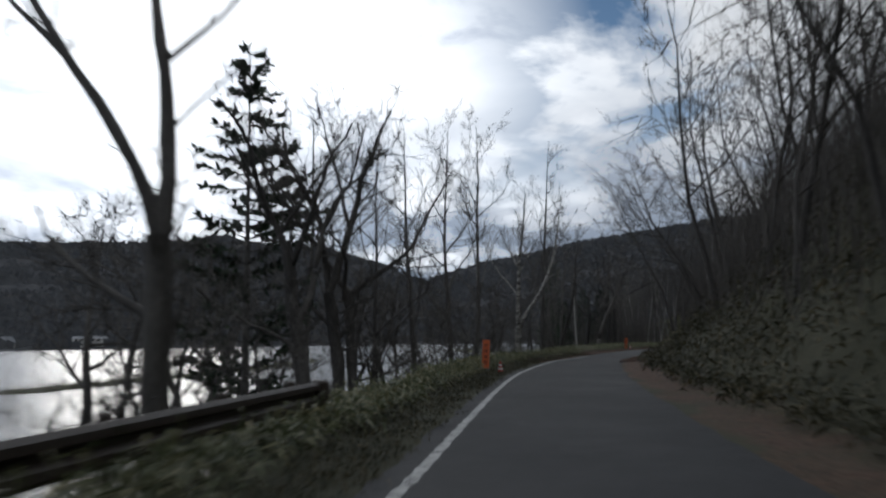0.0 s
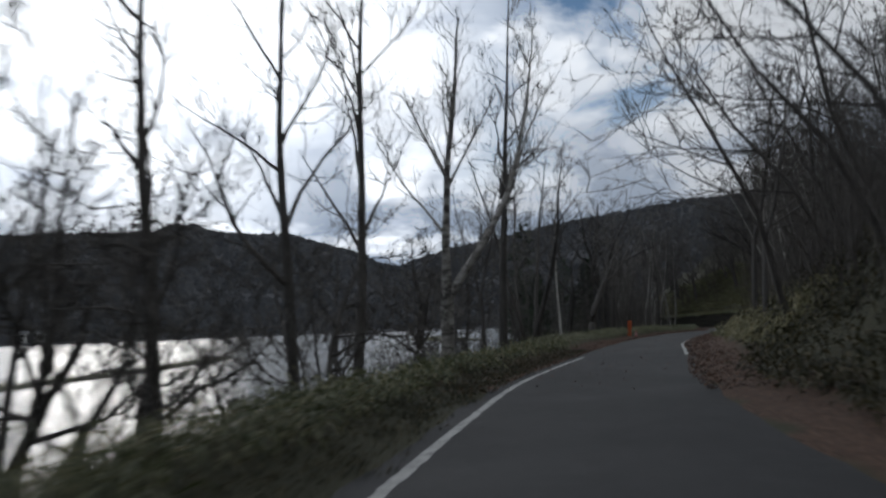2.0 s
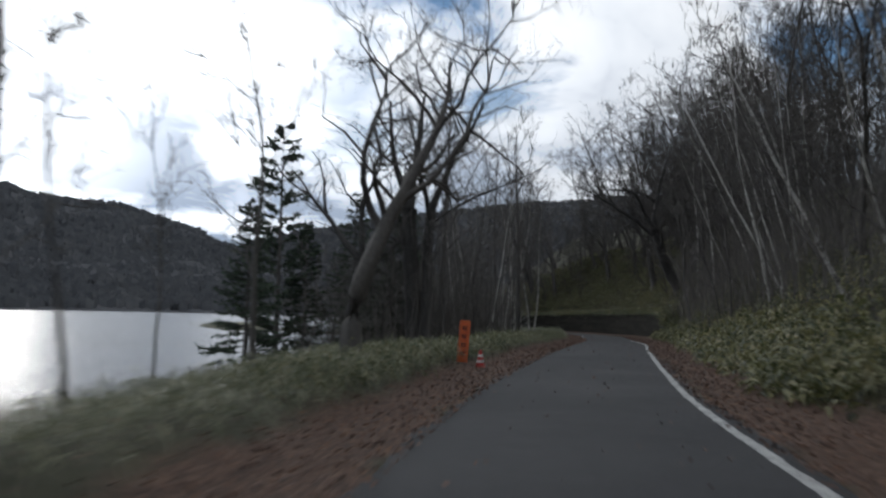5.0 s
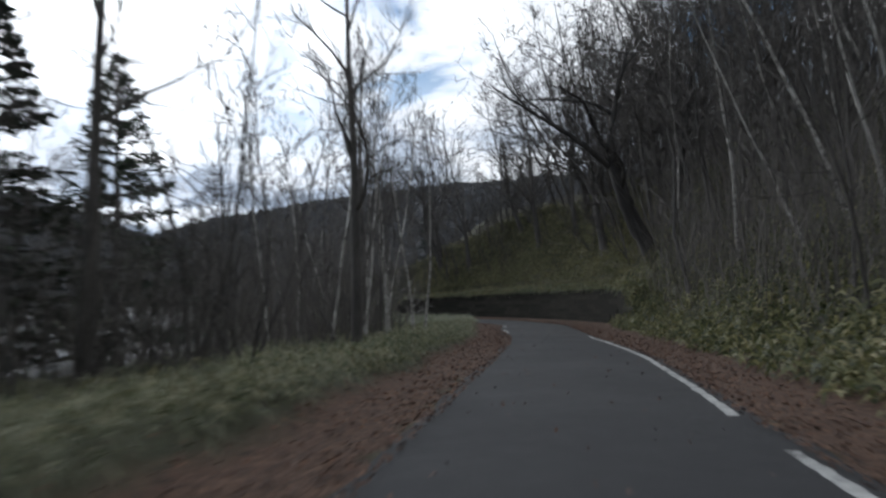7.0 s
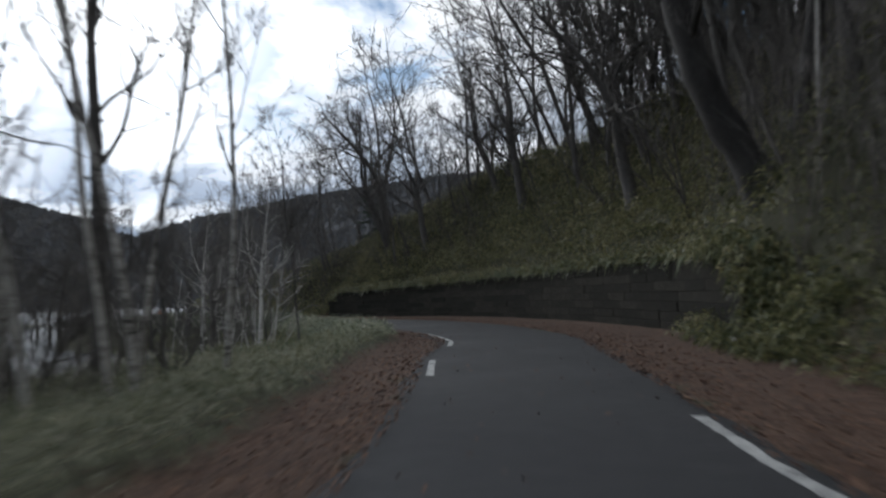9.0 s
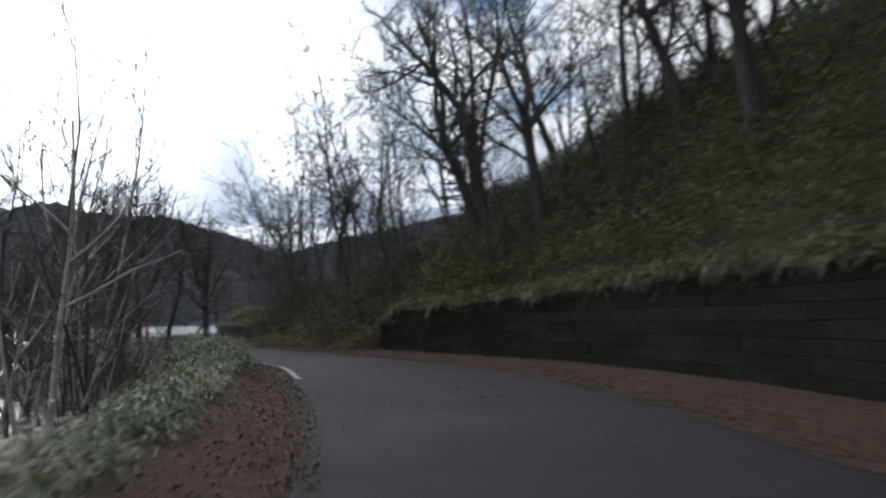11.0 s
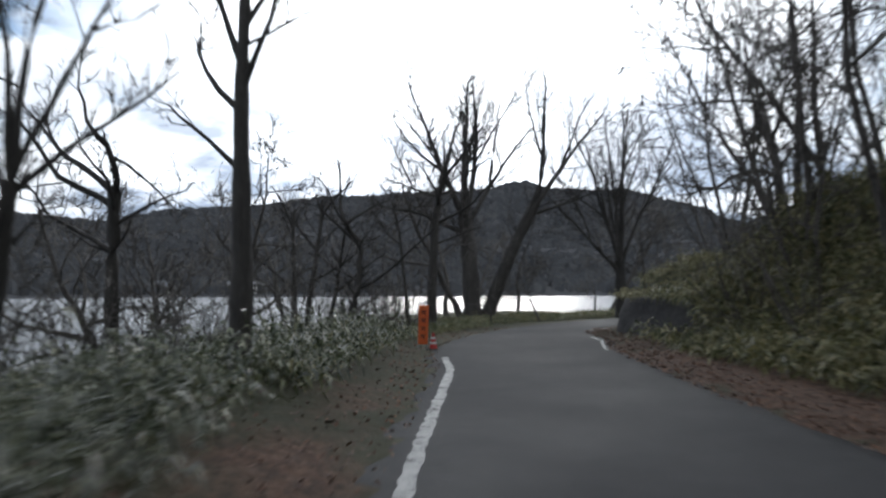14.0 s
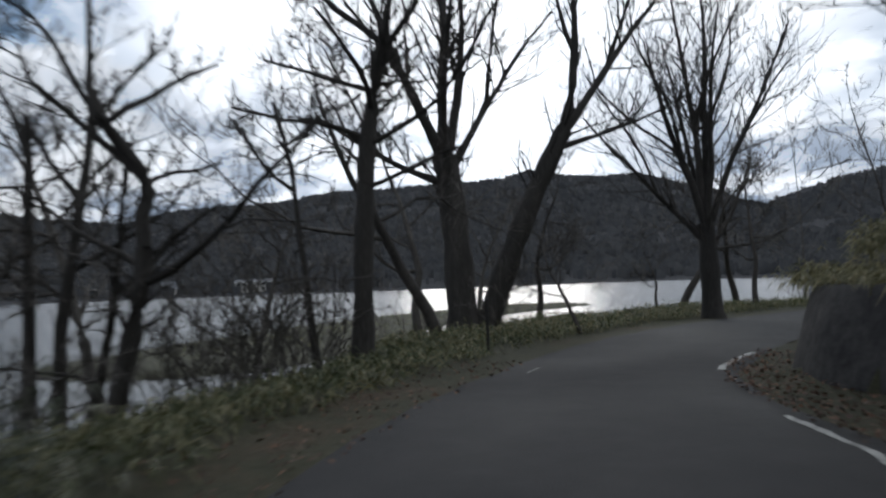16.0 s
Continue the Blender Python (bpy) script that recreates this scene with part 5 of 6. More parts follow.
def scatter(count, s0, s1, o0, o1, kinds, size, group, lean_to_road=0.0, gap=1.2, edge=None, gaps=0):
    """Trees strewn over a stretch beside the road; o runs from the paved edge, or from the given line."""
    spots = []
    tries = 0
    while len(spots) < count and tries < count * 20:
        tries += 1
        s, u = rng.uniform(s0, s1), rng.random()
        lo = edge(s) if edge else 0.0
        o = lo + o0 + (o1 - o0) * u
        x, y, _ = at(np.array([s]), np.array([o]))[0]
        # keep off the paved strip, also on the inside of bends
        s2, o2 = along(np.array([[x, y]]))
        if left_line(s2[0]) - 2.0 < o2[0] < right_line(s2[0]) + 2.4 or ground_at(x, y) < -2.4:
            continue
        front = right_line(s2[0]) + 0.35 + foot(s2[0])
        if wall_h(s2[0]) > 0.05 and right_line(s2[0]) < o2[0] < front + 1.2:
            continue
        if any((x - p) ** 2 + (y - q) ** 2 < r**2 for p, q, r in OPEN):
            continue
        if any((x - p) ** 2 + (y - q) ** 2 < gap**2 for p, q in spots):
            continue
        spots.append((x, y))
        k = kinds[int(rng.integers(len(kinds)))]
        tx, ty = [np.interp(s, S_OF, RIGHT[:, i]) for i in (0, 1)]
        tilt = lean_to_road * rng.uniform(0.3, 1.4)
        lean = (tilt * ty + rng.normal(0, 2.5), -tilt * tx + rng.normal(0, 2.5))
        turn, big = rng.uniform(0, 360), rng.uniform(*size)
        if not gaps or len(spots) % gaps:
            plant(k, x, y, turn, big, lean, group=group)


crest = lambda s: right_line(s) + 0.35 + foot(s) + (bank_top(s) - wall_h(s)) / steep(s)
scatter(18, 90, 124, -6, -15, POLE + WOOD[:1], (0.5, 0.8), "trees of the lakeside wood", gap=1.0)
scatter(26, 90, 123, -5.5, -14, POLE, (0.45, 0.75), "trees of the lakeside wood", gap=0.8)
scatter(6, 102, 120, -5.5, -11, BIRCH, (0.7, 1.0), "trees of the lakeside wood")
scatter(12, 53, 76, -5.0, -9, WOOD + POLE, (0.55, 0.85), "trees of the lakeside wood", gap=1.4)
scatter(7, 132, 152, -4.5, -7, WOOD, (0.5, 0.7), "trees on the lake bank", gap=1.6)
scatter(40, -25, 62, -4.8, -9.5, BUSH, (0.7, 1.5), "bushes on the lake bank")
scatter(12, -25, 60, -6.0, -9.5, CROOK, (0.5, 0.8), "trees on the lake bank", gap=2.5)
scatter(30, 124, 184, -4.8, -8.5, BUSH, (0.6, 1.3), "bushes on the lake bank")
scatter(9, 126, 164, -4.5, -7, CROOK[1:] + POLE, (0.45, 0.7), "trees on the lake bank", gap=2.0)
scatter(7, 184, 208, -3.5, -8.0, CROOK + BUSH, (0.6, 0.9), "trees on the lake bank", gap=2.0)
scatter(32, -10, 56, 0.8, 6.0, WOOD, (0.75, 1.05), "trees of the hillside wood", 8, gap=1.8, edge=lambda s: right_line(s) + 0.35 + foot(s))
scatter(40, -20, 62, -3.5, 4, WOOD, (0.7, 1.1), "trees of the hillside wood", 8, gap=1.6, edge=crest)
scatter(28, 0, 120, 3, 18, WOOD, (0.9, 1.2), "trees of the hillside wood", 5, gap=1.8, edge=crest)
scatter(40, 62, 121, -4.5, 5, WOOD + POLE, (0.85, 1.25), "trees of the hillside wood", 9, gap=1.3, edge=crest, gaps=3)
scatter(30, 84, 128, 3, 16, WOOD, (1.0, 1.35), "trees of the hillside wood", 5, gap=1.5, edge=crest, gaps=2)
scatter(26, 94, 124, 1.0, 7.5, POLE + BIRCH + WOOD[:1], (0.75, 1.05), "trees on the steep bank", 13, gap=1.3, edge=lambda s: right_line(s) + 0.35 + foot(s))
scatter(14, 70, 110, -6.5, -1.0, BIRCH, (0.85, 1.1), "birches of the hillside wood", 14, gap=1.8, edge=crest)
scatter(26, 124, 176, -3.5, 2.0, THICKET, (0.7, 1.1), "thickets along the crest of the bank", 10, gap=1.2, edge=crest)
scatter(14, 150, 178, -6.0, -3.0, THICKET, (0.45, 0.7), "thickets along the crest of the bank", 14, gap=1.2, edge=crest)
scatter(20, 84, 132, -3.0, 3.0, THICKET, (0.9, 1.4), "thickets along the crest of the bank", 10, gap=1.2, edge=crest)
scatter(24, 122, 143, 0.0, 9.0, WOOD, (1.2, 1.6), "trees along the crest of the bank", 4, gap=1.2, edge=crest)
scatter(10, 122, 142, 0.0, 7.0, THICKET, (1.4, 1.8), "thickets along the crest of the bank", 4, gap=1.4, edge=crest)
scatter(24, 110, 142, -3.0, 9.0, WOOD, (1.1, 1.5), "trees along the crest of the bank", 6, gap=1.3, edge=crest)
scatter(16, 108, 130, -5.0, 8.0, THICKET, (1.0, 1.6), "thickets along the crest of the bank", 8, gap=1.2, edge=crest)
scatter(14, 94, 126, -6.0, -12.0, THICKET, (0.6, 1.0), "trees of the lakeside wood", gap=1.4)
scatter(9, 130, 162, -4.6, -7.0, PALE_CLUMP + THICKET[:1], (0.5, 0.75), "trees on the lake bank", gap=1.6)
scatter(14, -5, 50, -3.0, 3.0, THICKET, (0.8, 1.2), "thickets along the crest of the bank", 10, gap=1.4, edge=crest)
scatter(42, 118, 163, -1.0, 6.0, WOOD, (1.0, 1.4), "trees along the crest of the bank", 10, gap=1.0, edge=crest)
scatter(18, 130, 168, -4.5, -1.0, POLE + WOOD[:2], (0.5, 0.8), "trees along the crest of the bank", 16, gap=1.3, edge=crest)
scatter(22, 164, 178, -2.5, 5.0, WOOD, (0.7, 1.0), "trees along the crest of the bank", 8, gap=1.2, edge=crest)
scatter(10, 182, 215, 0, 7.0, WOOD, (0.6, 0.8), "trees along the crest of the bank", 6, gap=1.8, edge=crest)
scatter(16, 116, 142, 0.5, 9.0, THICKET, (1.5, 2.0), "thickets along the crest of the bank", 4, gap=1.2, edge=crest)
scatter(14, 126, 158, -1.5, 5.0, THICKET, (1.0, 1.5), "thickets along the crest of the bank", 8, gap=1.3, edge=crest)

# ---------------------------------------------------------------- undergrowth
def tufts(name, label, category, mat, centres, height, radius, per, length, width, seed, droop=0.3, spread=1.0):
    """Clumps of long leaves: centres (n, 3)."""
    g = np.random.default_rng(seed)
    n = len(centres) * per
    c = np.repeat(centres, per, 0)
    size = np.repeat(g.uniform(0.5, 1.4, len(centres)), per)
    a, r = g.uniform(0, 2 * math.pi, n), np.sqrt(g.random(n)) * radius * size
    dome = np.sqrt(np.clip(1 - (r / (radius * size)) ** 2, 0, 1))
    base = c + np.stack([np.cos(a) * r, np.sin(a) * r, height * size * dome * g.uniform(0.15, 1.0, n)], 1)
    b = a + g.normal(0, 0.9, n)
    el = g.normal(0.25, 0.5, n)
    way = np.stack([np.cos(b) * np.cos(el), np.sin(b) * np.cos(el), np.sin(el)], 1)
    ln, wd = g.uniform(*length, n), g.uniform(*width, n)
    side = np.cross(way, g.normal(0, 0.45, (n, 3)) + np.array([0, 0, 1.0]))
    side /= np.linalg.norm(side, axis=1)[:, None] + 1e-9
    midp = base + way * (ln * 0.45)[:, None] + np.array([0, 0, 0.04])
    tip = base + way * ln[:, None] - np.array([0, 0, 1.0]) * (ln * droop)[:, None]
    v = np.stack([base, midp - side * wd[:, None], tip, midp + side * wd[:, None]], 1)
    return tagged(new(name, quads(name, v, mat)), label, category, kind="stuff")


def spots(count, s0, s1, o0, o1, seed, edge=None, power=1.0, clear=0.9):
    """Places on the ground beside the road, o from the given line."""
    g = np.random.default_rng(seed)
    s, u = g.uniform(s0, s1, count), g.random(count) ** power
    lo = edge(s) if edge else 0.0
    a = o0(s) if callable(o0) else o0
    b = o1(s) if callable(o1) else o1
    p = at(s, lo + a + (b - a) * u)
    s2, o2 = along(p[:, :2])
    ok = (o2 < left_line(s2) - clear) | (o2 > right_line(s2) + 0.7)
    p, s2, o2 = p[ok], s2[ok], o2[ok]
    p[:, 2] = rise(s2, o2, p[:, :2])
    return p[p[:, 2] > LAKE_Z + 0.15]


foot_line = lambda s: right_line(s) + 0.35 + foot(s)
walled = lambda s: np.where(wall_h(s) > 0.3, 0.05, np.interp(s, [44, 48, 66, 71], [-0.5, 1.1, 1.1, -0.5]))
bank_w = lambda s: (bank_top(s) - wall_h(s)) / steep(s) + 1.5


def on_wall(p):
    """Lifts what stands over a wall's head onto it."""
    s, o = along(p[:, :2])
    over = o > foot_line(s) - 0.1
    p[:, 2] = np.where(over, np.maximum(p[:, 2], wall_h(s) + grade(s)), p[:, 2])
    return p


tufts("bamboo_grass_bank", "dense dwarf bamboo covering the steep roadside bank", "undergrowth", M_SASA, on_wall(spots(7200, 102, 174.5, walled, bank_w, 3, foot_line, 1.15)), 0.5, 0.48, 14, (0.16, 0.35), (0.016, 0.036), 4)
# Brighter layer over the bamboo: the bank's sunlit look is put into colour.
tufts("bamboo_grass_bank", "yellowing leaves painted sunlit over the dwarf bamboo of the bank", "undergrowth", M_BANKGRASS_LIT, on_wall(spots(4900, 127, 175.5, walled, bank_w, 47, foot_line, 1.05)), 0.62, 0.46, 14, (0.16, 0.34), (0.014, 0.030), 48)
tufts("bamboo_grass_fringe", "dwarf bamboo hanging over the head of the wall", "undergrowth", M_SASA_PALE_LIT, on_wall(spots(760, 121, 160, lambda s: 0.3 + 0.0 * s, lambda s: 0.9 + 0.0 * s, 13, foot_line)), 0.35, 0.5, 22, (0.22, 0.45), (0.018, 0.04), 15, 0.6)
tufts("bamboo_grass_bank", "dark olive shrubs and dwarf bamboo with painted shade on the wooded slope", "undergrowth", M_SHRUB, spots(5200, -25, 70, walled, bank_w, 5, foot_line, 1.3), 0.6, 0.5, 15, (0.16, 0.34), (0.016, 0.036), 6)
tufts("bamboo_grass_bank", "olive dwarf bamboo below leaning birches", "undergrowth", M_SASA, spots(2300, 70, 104, walled, bank_w, 25, foot_line, 1.3), 0.6, 0.5, 14, (0.20, 0.42), (0.02, 0.045), 26)
tufts("bamboo_grass_fringe", "yellowing grass and dwarf bamboo hanging over the cut bank", "undergrowth", M_BANKGRASS_LIT, spots(900, 45, 74, 0.5, 2.4, 67, foot_line, 1.2), 0.42, 0.42, 18, (0.18, 0.40), (0.012, 0.026), 68, 0.6)
tufts("bamboo_grass_verge", "knee-high dwarf bamboo with pale glossy leaves painted lit along the verge", "undergrowth", M_SASA_PALE_LIT, spots(800, 126, 154, lambda s: np.interp(s, [126, 143, 150, 172], [-1.8, -1.7, -1.25, -1.2]), -2.75, 7, left_line, 0.9), 0.40, 0.36, 26, (0.12, 0.23), (0.010, 0.020), 8)
tufts("bamboo_grass_verge", "dark green dwarf bamboo with painted shade in uneven mounds along the verge", "undergrowth", M_SASA_DEEP_SHADE, spots(1150, 147, 175, -1.25, lambda s: np.interp(s, [147, 158, 165, 172, 175.5], [-3.0, -3.2, -5.6, -5.6, -3.0]), 27, left_line, 0.9), 0.60, 0.46, 26, (0.12, 0.24), (0.011, 0.021), 28)
# Light catching the tips, put in as a paler leaf colour.
tufts("bamboo_grass_verge", "pale leaf tips painted lit over the darker dwarf bamboo", "undergrowth", M_SASA_PALE_LIT, spots(640, 147, 167, -1.3, lambda s: np.interp(s, [147, 158, 165, 172, 175.5], [-3.0, -3.2, -5.6, -5.6, -3.0]), 29, left_line, 0.9), 0.66, 0.34, 9, (0.12, 0.22), (0.010, 0.019), 30)
tufts("verge_grass", "low grass and dwarf bamboo on the lakeside verge", "grass", M_GRASS, spots(2400, 164, 205, -1.3, -5.4, 17, left_line, 0.9), 0.24, 0.34, 20, (0.16, 0.32), (0.008, 0.02), 18, 0.35)
tufts("verge_grass", "rough grass falling to the lake behind the dwarf bamboo", "grass", M_GRASS, spots(1500, 124, 166, -2.6, -6.0, 65, left_line, 1.2), 0.22, 0.36, 14, (0.18, 0.36), (0.008, 0.018), 66, 0.35)
tufts("verge_grass", "rough grass along the lake side of the road", "grass", M_GRASS, spots(3400, -28, 58, -1.3, lambda s: np.interp(s, [30, 50], [-3.1, -4.6]), 9, left_line, 0.9), 0.30, 0.34, 15, (0.20, 0.42), (0.009, 0.019), 10, 0.35)
tufts("verge_grass", "short yellow-green grass on the bank above the low wall", "grass", M_BANKGRASS_LIT, on_wall(spots(2300, 169, 200, 0.14, 4.6, 19, foot_line)), 0.24, 0.36, 18, (0.14, 0.28), (0.008, 0.018), 20, 0.35)
tufts("verge_grass", "pale tussocks of grass beside leaf litter", "grass", M_TUSSOCK, spots(5000, 54, 128, -1.9, -9.0, 11, left_line, 1.2), 0.28, 0.40, 18, (0.20, 0.42), (0.005, 0.011), 12, 0.35)
tufts("bamboo_grass_verge", "green grass mounds beside the leaf litter", "undergrowth", M_GRASS, spots(520, 68, 110, -1.9, -2.9, 71, left_line), 0.34, 0.40, 22, (0.14, 0.30), (0.008, 0.018), 72, 0.4)
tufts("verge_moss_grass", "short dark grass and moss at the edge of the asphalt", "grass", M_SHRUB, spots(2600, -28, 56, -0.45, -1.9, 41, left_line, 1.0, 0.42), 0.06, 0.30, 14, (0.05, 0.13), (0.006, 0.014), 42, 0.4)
tufts("bamboo_grass_fringe", "dwarf bamboo growing round the end of the low wall", "undergrowth", M_SASA, on_wall(spots(190, 171, 177.5, -0.45, 0.7, 43, foot_line)), 0.4, 0.42, 18, (0.14, 0.30), (0.013, 0.028), 44, 0.5)
tufts("bamboo_grass_fringe", "dwarf bamboo growing over the near end of the wall", "undergrowth", M_SASA, on_wall(spots(330, 117.5, 124.5, -0.5, 0.9, 61, foot_line)), 0.55, 0.45, 18, (0.18, 0.40), (0.016, 0.034), 62, 0.5)
tufts("spit_reeds", "dark low reeds on a mud bar in the lake", "reeds", M_SASA,
      np.vstack([np.c_[spline(p, 0.12) + np.random.default_rng(2).normal(0, w * 0.6, (len(spline(p, 0.12)), 2)), np.full(len(spline(p, 0.12)), LAKE_Z + 0.15)] for p, w in zip(SPITS, SPIT_W)]), 0.25, 0.5, 8, (0.3, 0.6), (0.01, 0.02), 14, 0.2)


def brushwood(name, label, places, length, seed):
    """Thin bare saplings and stems, past counting."""
    g = np.random.default_rng(seed)
    n = len(places)
    ln, wd = g.uniform(*length, n), g.uniform(0.006, 0.018, n)
    a, t = g.uniform(0, 2 * math.pi, n), np.abs(g.normal(0, 0.35, n))
    way = np.stack([np.cos(a) * np.sin(t), np.sin(a) * np.sin(t), np.cos(t)], 1)
    b = g.uniform(0, 2 * math.pi, n)
    side = np.stack([np.cos(b), np.sin(b), 0 * b], 1) * wd[:, None]
    mid = places + way * (ln * 0.5)[:, None]
    tip = places + way * ln[:, None] + g.normal(0, 0.12, (n, 3)) * ln[:, None]
    low = np.stack([places - side, places + side, mid + side * 0.7, mid - side * 0.7], 1)
    top = np.stack([mid - side * 0.7, mid + side * 0.7, tip + side * 0.2, tip - side * 0.2], 1)
    fork = mid + (tip - mid) * 0.2
    out = fork + (way + g.normal(0, 0.5, (n, 3))) * (ln * 0.4)[:, None]
    arm = np.stack([fork - side * 0.5, fork + side * 0.5, out + side * 0.15, out - side * 0.15], 1)
    tagged(new(name, quads(name, np.concatenate([low, top, arm]), M_TWIG)), label, "undergrowth", kind="stuff")


brushwood("brushwood", "thin bare saplings crowding the hillside wood", spots(15000, -25, 120, 1.8, 26, 31, foot_line, 1.2), (1.2, 4.2), 32)
brushwood("brushwood", "thin bare saplings along the crest", spots(4400, 118, 166, lambda s: bank_w(s) - np.interp(s, [130, 142], [3.0, 0.8]), lambda s: bank_w(s) + 9, 33, foot_line), (1.0, 3.5), 34)
brushwood("brushwood", "thin bare stems crowding the bank under the trees", spots(5200, -8, 62, 1.2, 10.0, 73, foot_line), (1.2, 3.8), 74)
brushwood("brushwood", "slender bare saplings on the bank before the wall", np.vstack([spots(1600, 98, 121, 0.6, 8.5, 69, foot_line), spots(900, 121, 129, 1.4, 8.0, 75, foot_line)]), (1.8, 4.6), 70)
brushwood("brushwood", "thin bare saplings in the lakeside wood", spots(2800, 90, 124, -5.5, -14, 35, left_line), (1.2, 4.5), 36)
brushwood("brushwood", "bare stems and dead reeds on the lake bank", np.vstack([spots(2500, -25, 62, -3.6, -7.5, 37, left_line), spots(180, 152, 168, -5.6, -8.0, 38, left_line), spots(260, 176, 190, -5.0, -8.0, 40, left_line)]), (0.7, 2.2), 39)


def fallen_leaves(count, seed):
    g = np.random.default_rng(seed)
    s = g.uniform(38, 184, count)
    right = g.random(count) < 0.5
    o = np.where(right, right_line(s) + 0.05 + np.abs(g.normal(0, 0.75, count)) * 1.2, left_line(s) - 0.15 - np.abs(g.normal(0, 0.8, count)) * 1.1)
    stray = (g.random(count) < 0.012) & (s < 150)
    o = np.where(stray, g.uniform(left_line(s), right_line(s)), o)
    p = at(s, o)
    s2, o2 = along(p[:, :2])
    p[:, 2] = rise(s2, o2, p[:, :2]) + np.where((o2 > left_line(s2) - 0.4) & (o2 < right_line(s2) + 0.3), 0.05, 0.02) + g.uniform(0, 0.03, count)
    keep = (p[:, 2] < 0.5) & (p[:, 2] > -0.6) & (right | (s < 182)) & (right | (s < 158) | (g.random(count) < 0.3))
    p = p[keep]
    n = len(p)
    a, r = g.uniform(0, 2 * math.pi, n), g.uniform(0.016, 0.038, n)
    v = np.zeros((n, 4, 3))
    for k in range(4):
        b = a + k * math.pi / 2
        q = r * (1.0 if k % 2 else 0.62)
        v[:, k] = p + np.stack([np.cos(b) * q, np.sin(b) * q, g.uniform(-0.012, 0.03, n)], 1)
    tagged(new("fallen_leaves", quads("fallen_leaves", v, M_LITTER)), "reddish brown fallen leaves along the road edges", "leaf litter", kind="stuff")


fallen_leaves(54000, 21)


# ---------------------------------------------------------------- roadside signs, cones, posts
def work_sign():
    """A narrow orange board on a steel stand, with two legs behind."""
    sign = tagged(new("work_sign"), "narrow upright orange road-works board with black writing", "sign", "road-works boards")
    part("board", box_bm(-0.124, -0.012, 0.12, 0.124, 0.012, 1.10, 0.006), M_ORANGE, sign)
    for x in (-0.105, 0.105):
        part("upright", box_bm(x - 0.012, 0.014, 0.0, x + 0.012, 0.038, 1.05, 0.003), M_STEEL, sign)
        bm = box_bm(x - 0.012, 0.04, 0.0, x + 0.012, 0.064, 0.75, 0.003)
        bmesh.ops.rotate(bm, cent=(x, 0.05, 0.75), matrix=Matrix.Rotation(radians(24), 3, "X"), verts=bm.verts[:])
        part("brace", bm, M_STEEL, sign)
    for k in range(4):
        z = 0.95 - k * 0.2
        for dx, dz, w, h in ((0, 0, 0.125, 0.022), (0, -0.055, 0.10, 0.02), (-0.03, -0.03, 0.018, 0.09), (0.026, -0.05, 0.018, 0.1)):
            part("writing_bar", box_bm(dx - w / 2, -0.0165, z + dz - h / 2, dx + w / 2, -0.0125, z + dz + h / 2), M_BLACK, sign)
    return sign


def lathe(profile, sides=20):
    bm = bmesh.new()
    rings = [[bm.verts.new((math.cos(2 * math.pi * k / sides) * r, math.sin(2 * math.pi * k / sides) * r, z)) for k in range(sides)] for r, z in profile]
    for a, b in zip(rings, rings[1:]):
        for k in range(sides):
            bm.faces.new((a[k], a[(k + 1) % sides], b[(k + 1) % sides], b[k]))
    bm.faces.new(rings[-1])
    bm.faces.new(rings[0][::-1])
    return bm


def traffic_cone():
    cone = tagged(new("traffic_cone"), "small red traffic cone with white bands", "traffic cone", "cones beside the boards")
    part("base", box_bm(-0.15, -0.15, 0, 0.15, 0.15, 0.03, 0.01), M_BLACK, cone)
    rad = lambda z: 0.125 - 0.095 * (z - 0.03) / 0.47
    part("body", lathe([(rad(0.03), 0.03), (rad(0.25), 0.25), (rad(0.49), 0.49), (rad(0.5) - 0.01, 0.5)]), M_RED, cone)
    for z in (0.16, 0.31):
        part("band", lathe([(rad(z) + 0.003, z), (rad(z + 0.07) + 0.003, z + 0.07)]), M_WHITE, cone)
    return cone


sign, cone = work_sign(), traffic_cone()
for k, (x, y, z, turn, tilt) in enumerate([(1.45, 26.9, 0.1, -4, 3), (17.72, 75.1, 0.0, -16, 4), (32.35, 163.45, -0.57, 24, 2)]):
    m = pose(x, y, z, -tilt, tilt, turn)
    if k:
        ob = copy_thing(sign, m)
        if k == 2:
            ob.scale = (0.82, 0.82, 0.84)
    else:
        sign.matrix_basis = m
for k, (x, y, z) in enumerate([(2.0, 27.2, 0.02), (18.08, 74.75, 0.0), (32.52, 163.62, -0.58)]):
    m = pose(x, y, z, 0, 0, 20 * k)
    if k:
        ob = copy_thing(cone, m)
    else:
        ob = cone
        ob.matrix_basis = m
    ob.scale = (0.7, 0.7, 0.7) if k == 2 else (0.85, 0.85, 0.85)


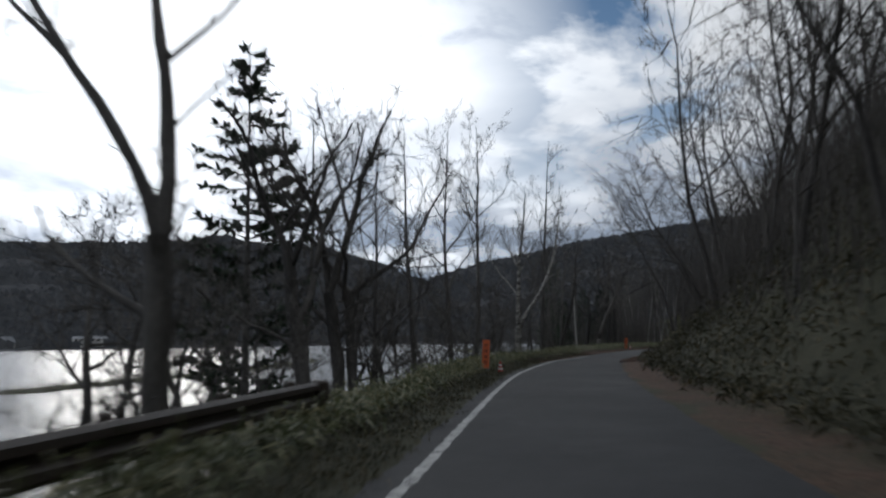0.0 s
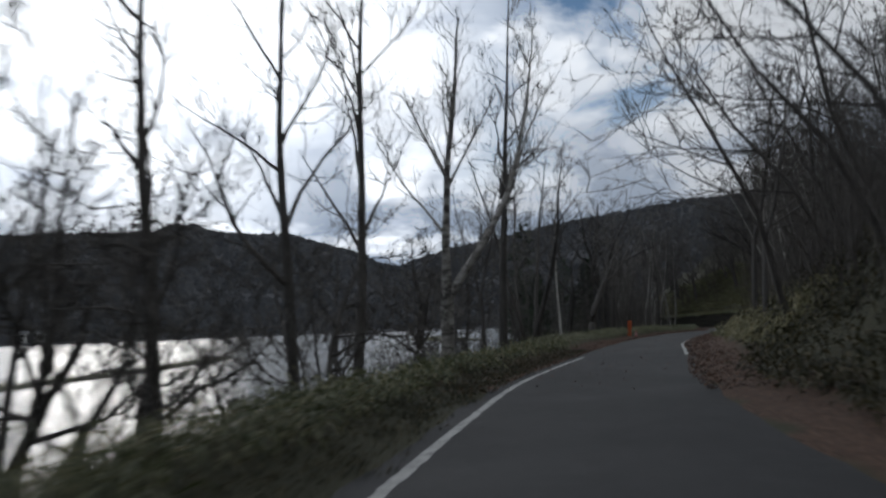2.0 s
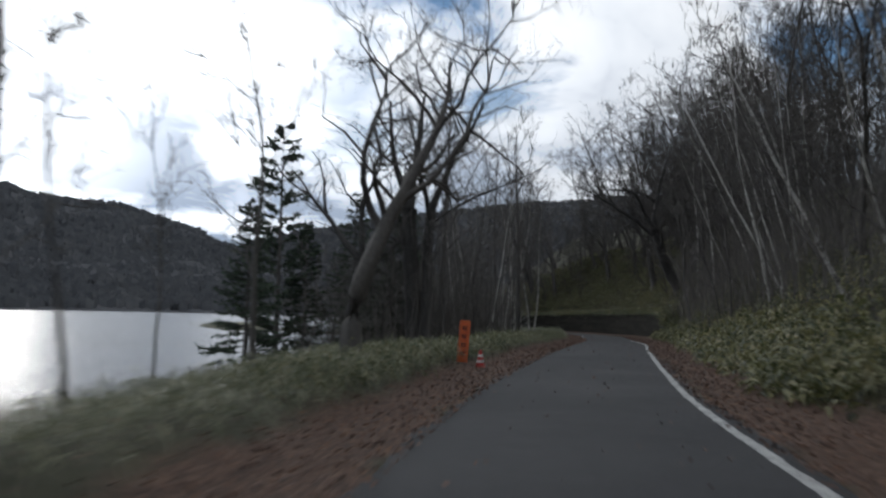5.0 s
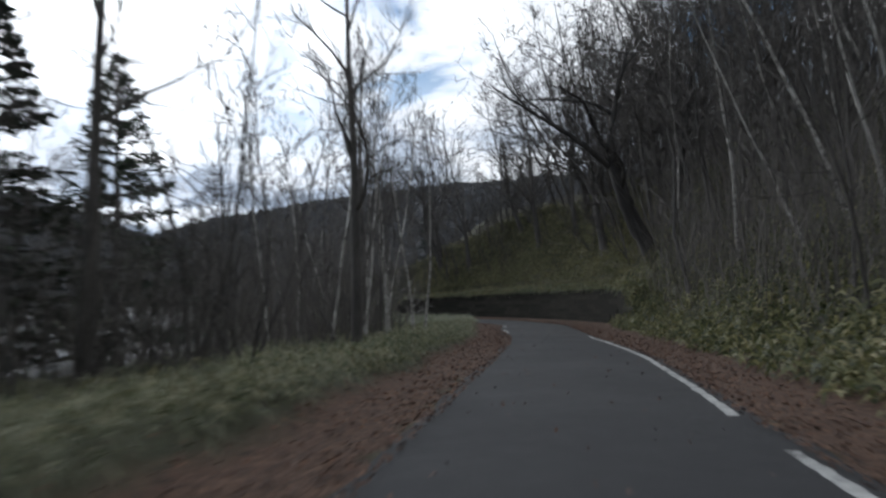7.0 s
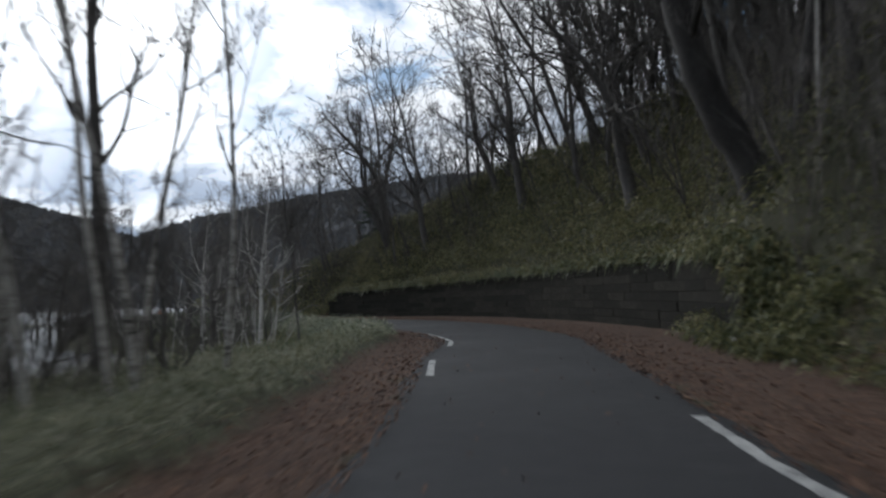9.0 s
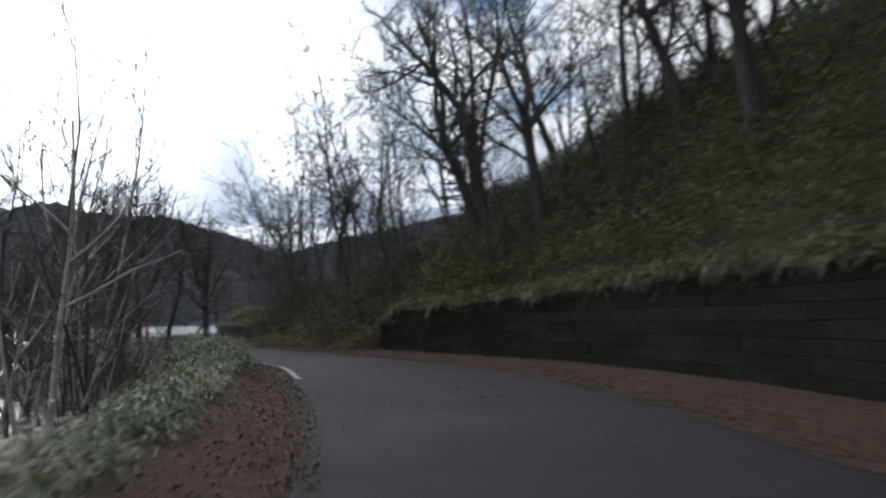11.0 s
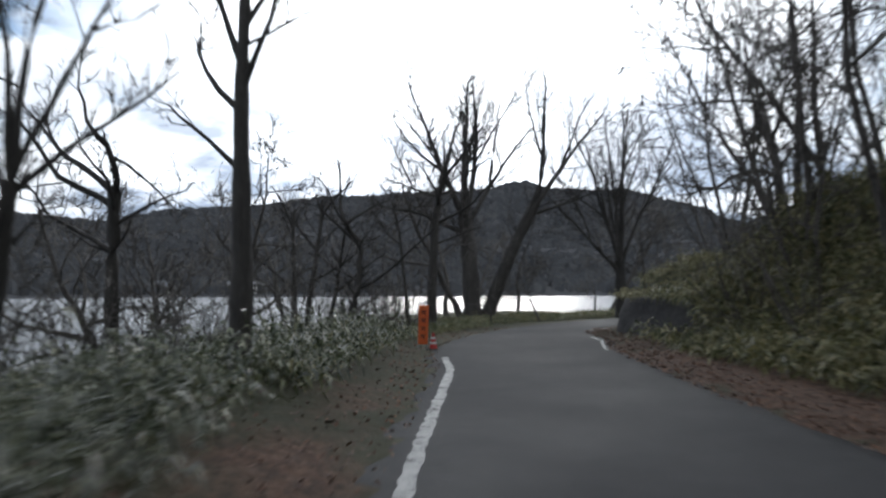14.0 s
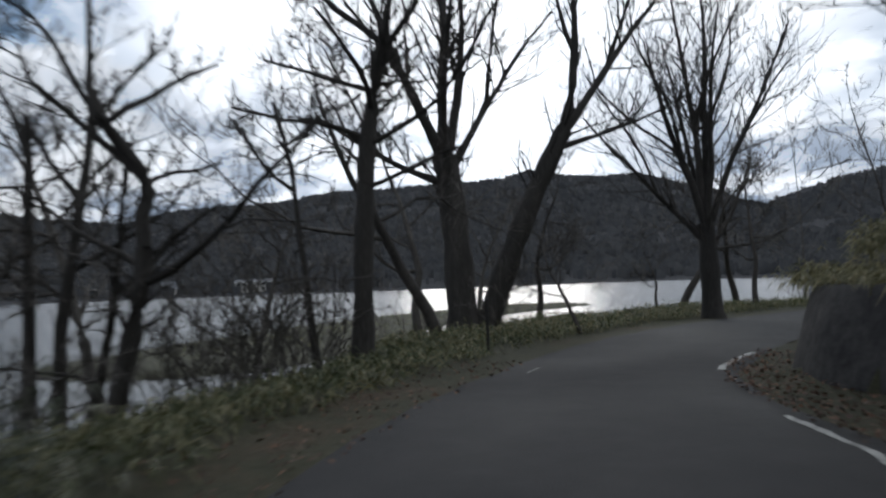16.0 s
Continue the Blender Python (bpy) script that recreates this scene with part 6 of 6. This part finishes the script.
def guard_rail(s0, s1, off):
    rail = tagged(new("guard_rail"), "dark brown steel guard rail ending beside the lake", "guard rail")
    ss = np.arange(s0, s1 + 1e-6, 0.25)
    prof = [(0.0, 0.70), (-0.04, 0.66), (-0.04, 0.60), (0.02, 0.56), (0.02, 0.52), (-0.04, 0.48), (-0.04, 0.42), (0.0, 0.38), (0.012, 0.38), (-0.025, 0.43), (-0.025, 0.47), (0.035, 0.515), (0.035, 0.565), (-0.025, 0.61), (-0.025, 0.65), (0.012, 0.70)]
    n = len(prof)
    bm = bmesh.new()
    rings = [[bm.verts.new(at(np.array([s]), np.array([off - dx]), z)[0]) for dx, z in prof] for s in ss]
    for p, q in zip(rings, rings[1:]):
        for k in range(n):
            bm.faces.new((p[k], q[k], q[(k + 1) % n], p[(k + 1) % n]))
    part("beam", bm, M_RAIL, rail)
    x, y, _ = at(np.array([s1 - 0.02]), np.array([off]))[0]
    bm = lathe([(0.11, 0.37), (0.13, 0.40), (0.13, 0.68), (0.11, 0.71)], 16)
    bmesh.ops.translate(bm, vec=(x, y, 0), verts=bm.verts[:])
    part("end_cap", bm, M_RAIL, rail)
    for s in np.arange(s1 - 0.8, s0, -2.0):
        x, y, _ = at(np.array([s]), np.array([off - 0.13]))[0]
        bm = lathe([(0.057, -1.2), (0.057, 0.72), (0.045, 0.74)], 12)
        bmesh.ops.translate(bm, vec=(x, y, 0), verts=bm.verts[:])
        post = part("post", bm, M_RAIL, rail)
    return rail


guard_rail(-16, 10.3, -3.05)


def marker_post(x, y, h):
    p = tagged(new("marker_post"), "thin dark roadside post in the grass", "post")
    p.location = (x, y, ground_at(x, y) - 0.1)
    part("shaft", lathe([(0.025, 0.0), (0.024, h)], 10), M_BLACK, p)
    part("cap", lathe([(0.03, h), (0.03, h + 0.03), (0.012, h + 0.045)], 10), M_BLACK, p)


marker_post(29.8, 174.5, 1.0)


# ---------------------------------------------------------------- houses on the far shore
def house(x, y, turn, w, d, h, roof, label, floors=2):
    g = float(hill_height(np.array([x]), np.array([y]))[0])
    b = tagged(new("house"), label, "house")
    b.matrix_basis = pose(x, y, max(g, LAKE_Z) - 0.3, 0, 0, turn)
    part("wall", box_bm(-w / 2, -d / 2, -2, w / 2, d / 2, h, 0.05), M_HOUSE, b)
    bm = bmesh.new()
    v = [bm.verts.new(c) for c in ((-w / 2 - 0.5, -d / 2 - 0.6, h), (w / 2 + 0.5, -d / 2 - 0.6, h), (w / 2 + 0.5, d / 2 + 0.6, h), (-w / 2 - 0.5, d / 2 + 0.6, h), (-w / 2, 0, h + roof), (w / 2, 0, h + roof))]
    for f in ((0, 1, 5, 4), (2, 3, 4, 5), (0, 4, 3), (1, 2, 5), (3, 2, 1, 0)):
        bm.faces.new([v[i] for i in f])
    part("roof", bm, M_ROOF, b)
    n = max(2, int(w / 3))
    for fl in range(floors):
        for k in range(n):
            cx = -w / 2 + (k + 0.5) * w / n
            z = 0.9 + fl * h / floors
            win = part("window", box_bm(cx - 0.7, -d / 2 - 0.06, z, cx + 0.7, -d / 2 - 0.005, z + 1.3, 0.02), M_DARKGLASS, b)
            part("sill", box_bm(cx - 0.8, -d / 2 - 0.16, z - 0.1, cx + 0.8, -d / 2 - 0.062, z - 0.01), M_HOUSE, win)
    return b


def far_place(yaw, past=10):
    a = radians(yaw)
    for r in np.arange(250, 700, 2.0):
        x, y = HILL_C[0] - math.sin(a) * r, HILL_C[1] + math.cos(a) * r
        if hill_height(np.array([x]), np.array([y]))[0] > LAKE_Z + 1.2:
            r += past
            return HILL_C[0] - math.sin(a) * r, HILL_C[1] + math.cos(a) * r
    return HILL_C[0], HILL_C[1] + 400


hx, hy = far_place(32.5)
house(hx, hy, 30, 19, 9, 5.0, 1.6, "long pale building on the far lake shore")
hx, hy = far_place(38)
house(hx, hy, 50, 7, 8, 3.0, 4.0, "small white steep-roofed house on the far shore", 1)

retaining_wall(121, 160.5, "dark weathered block retaining wall beneath an overgrown bank")
retaining_wall(173.5, 189, "low dark weathered wall below a grassy bank at the bend", 0)
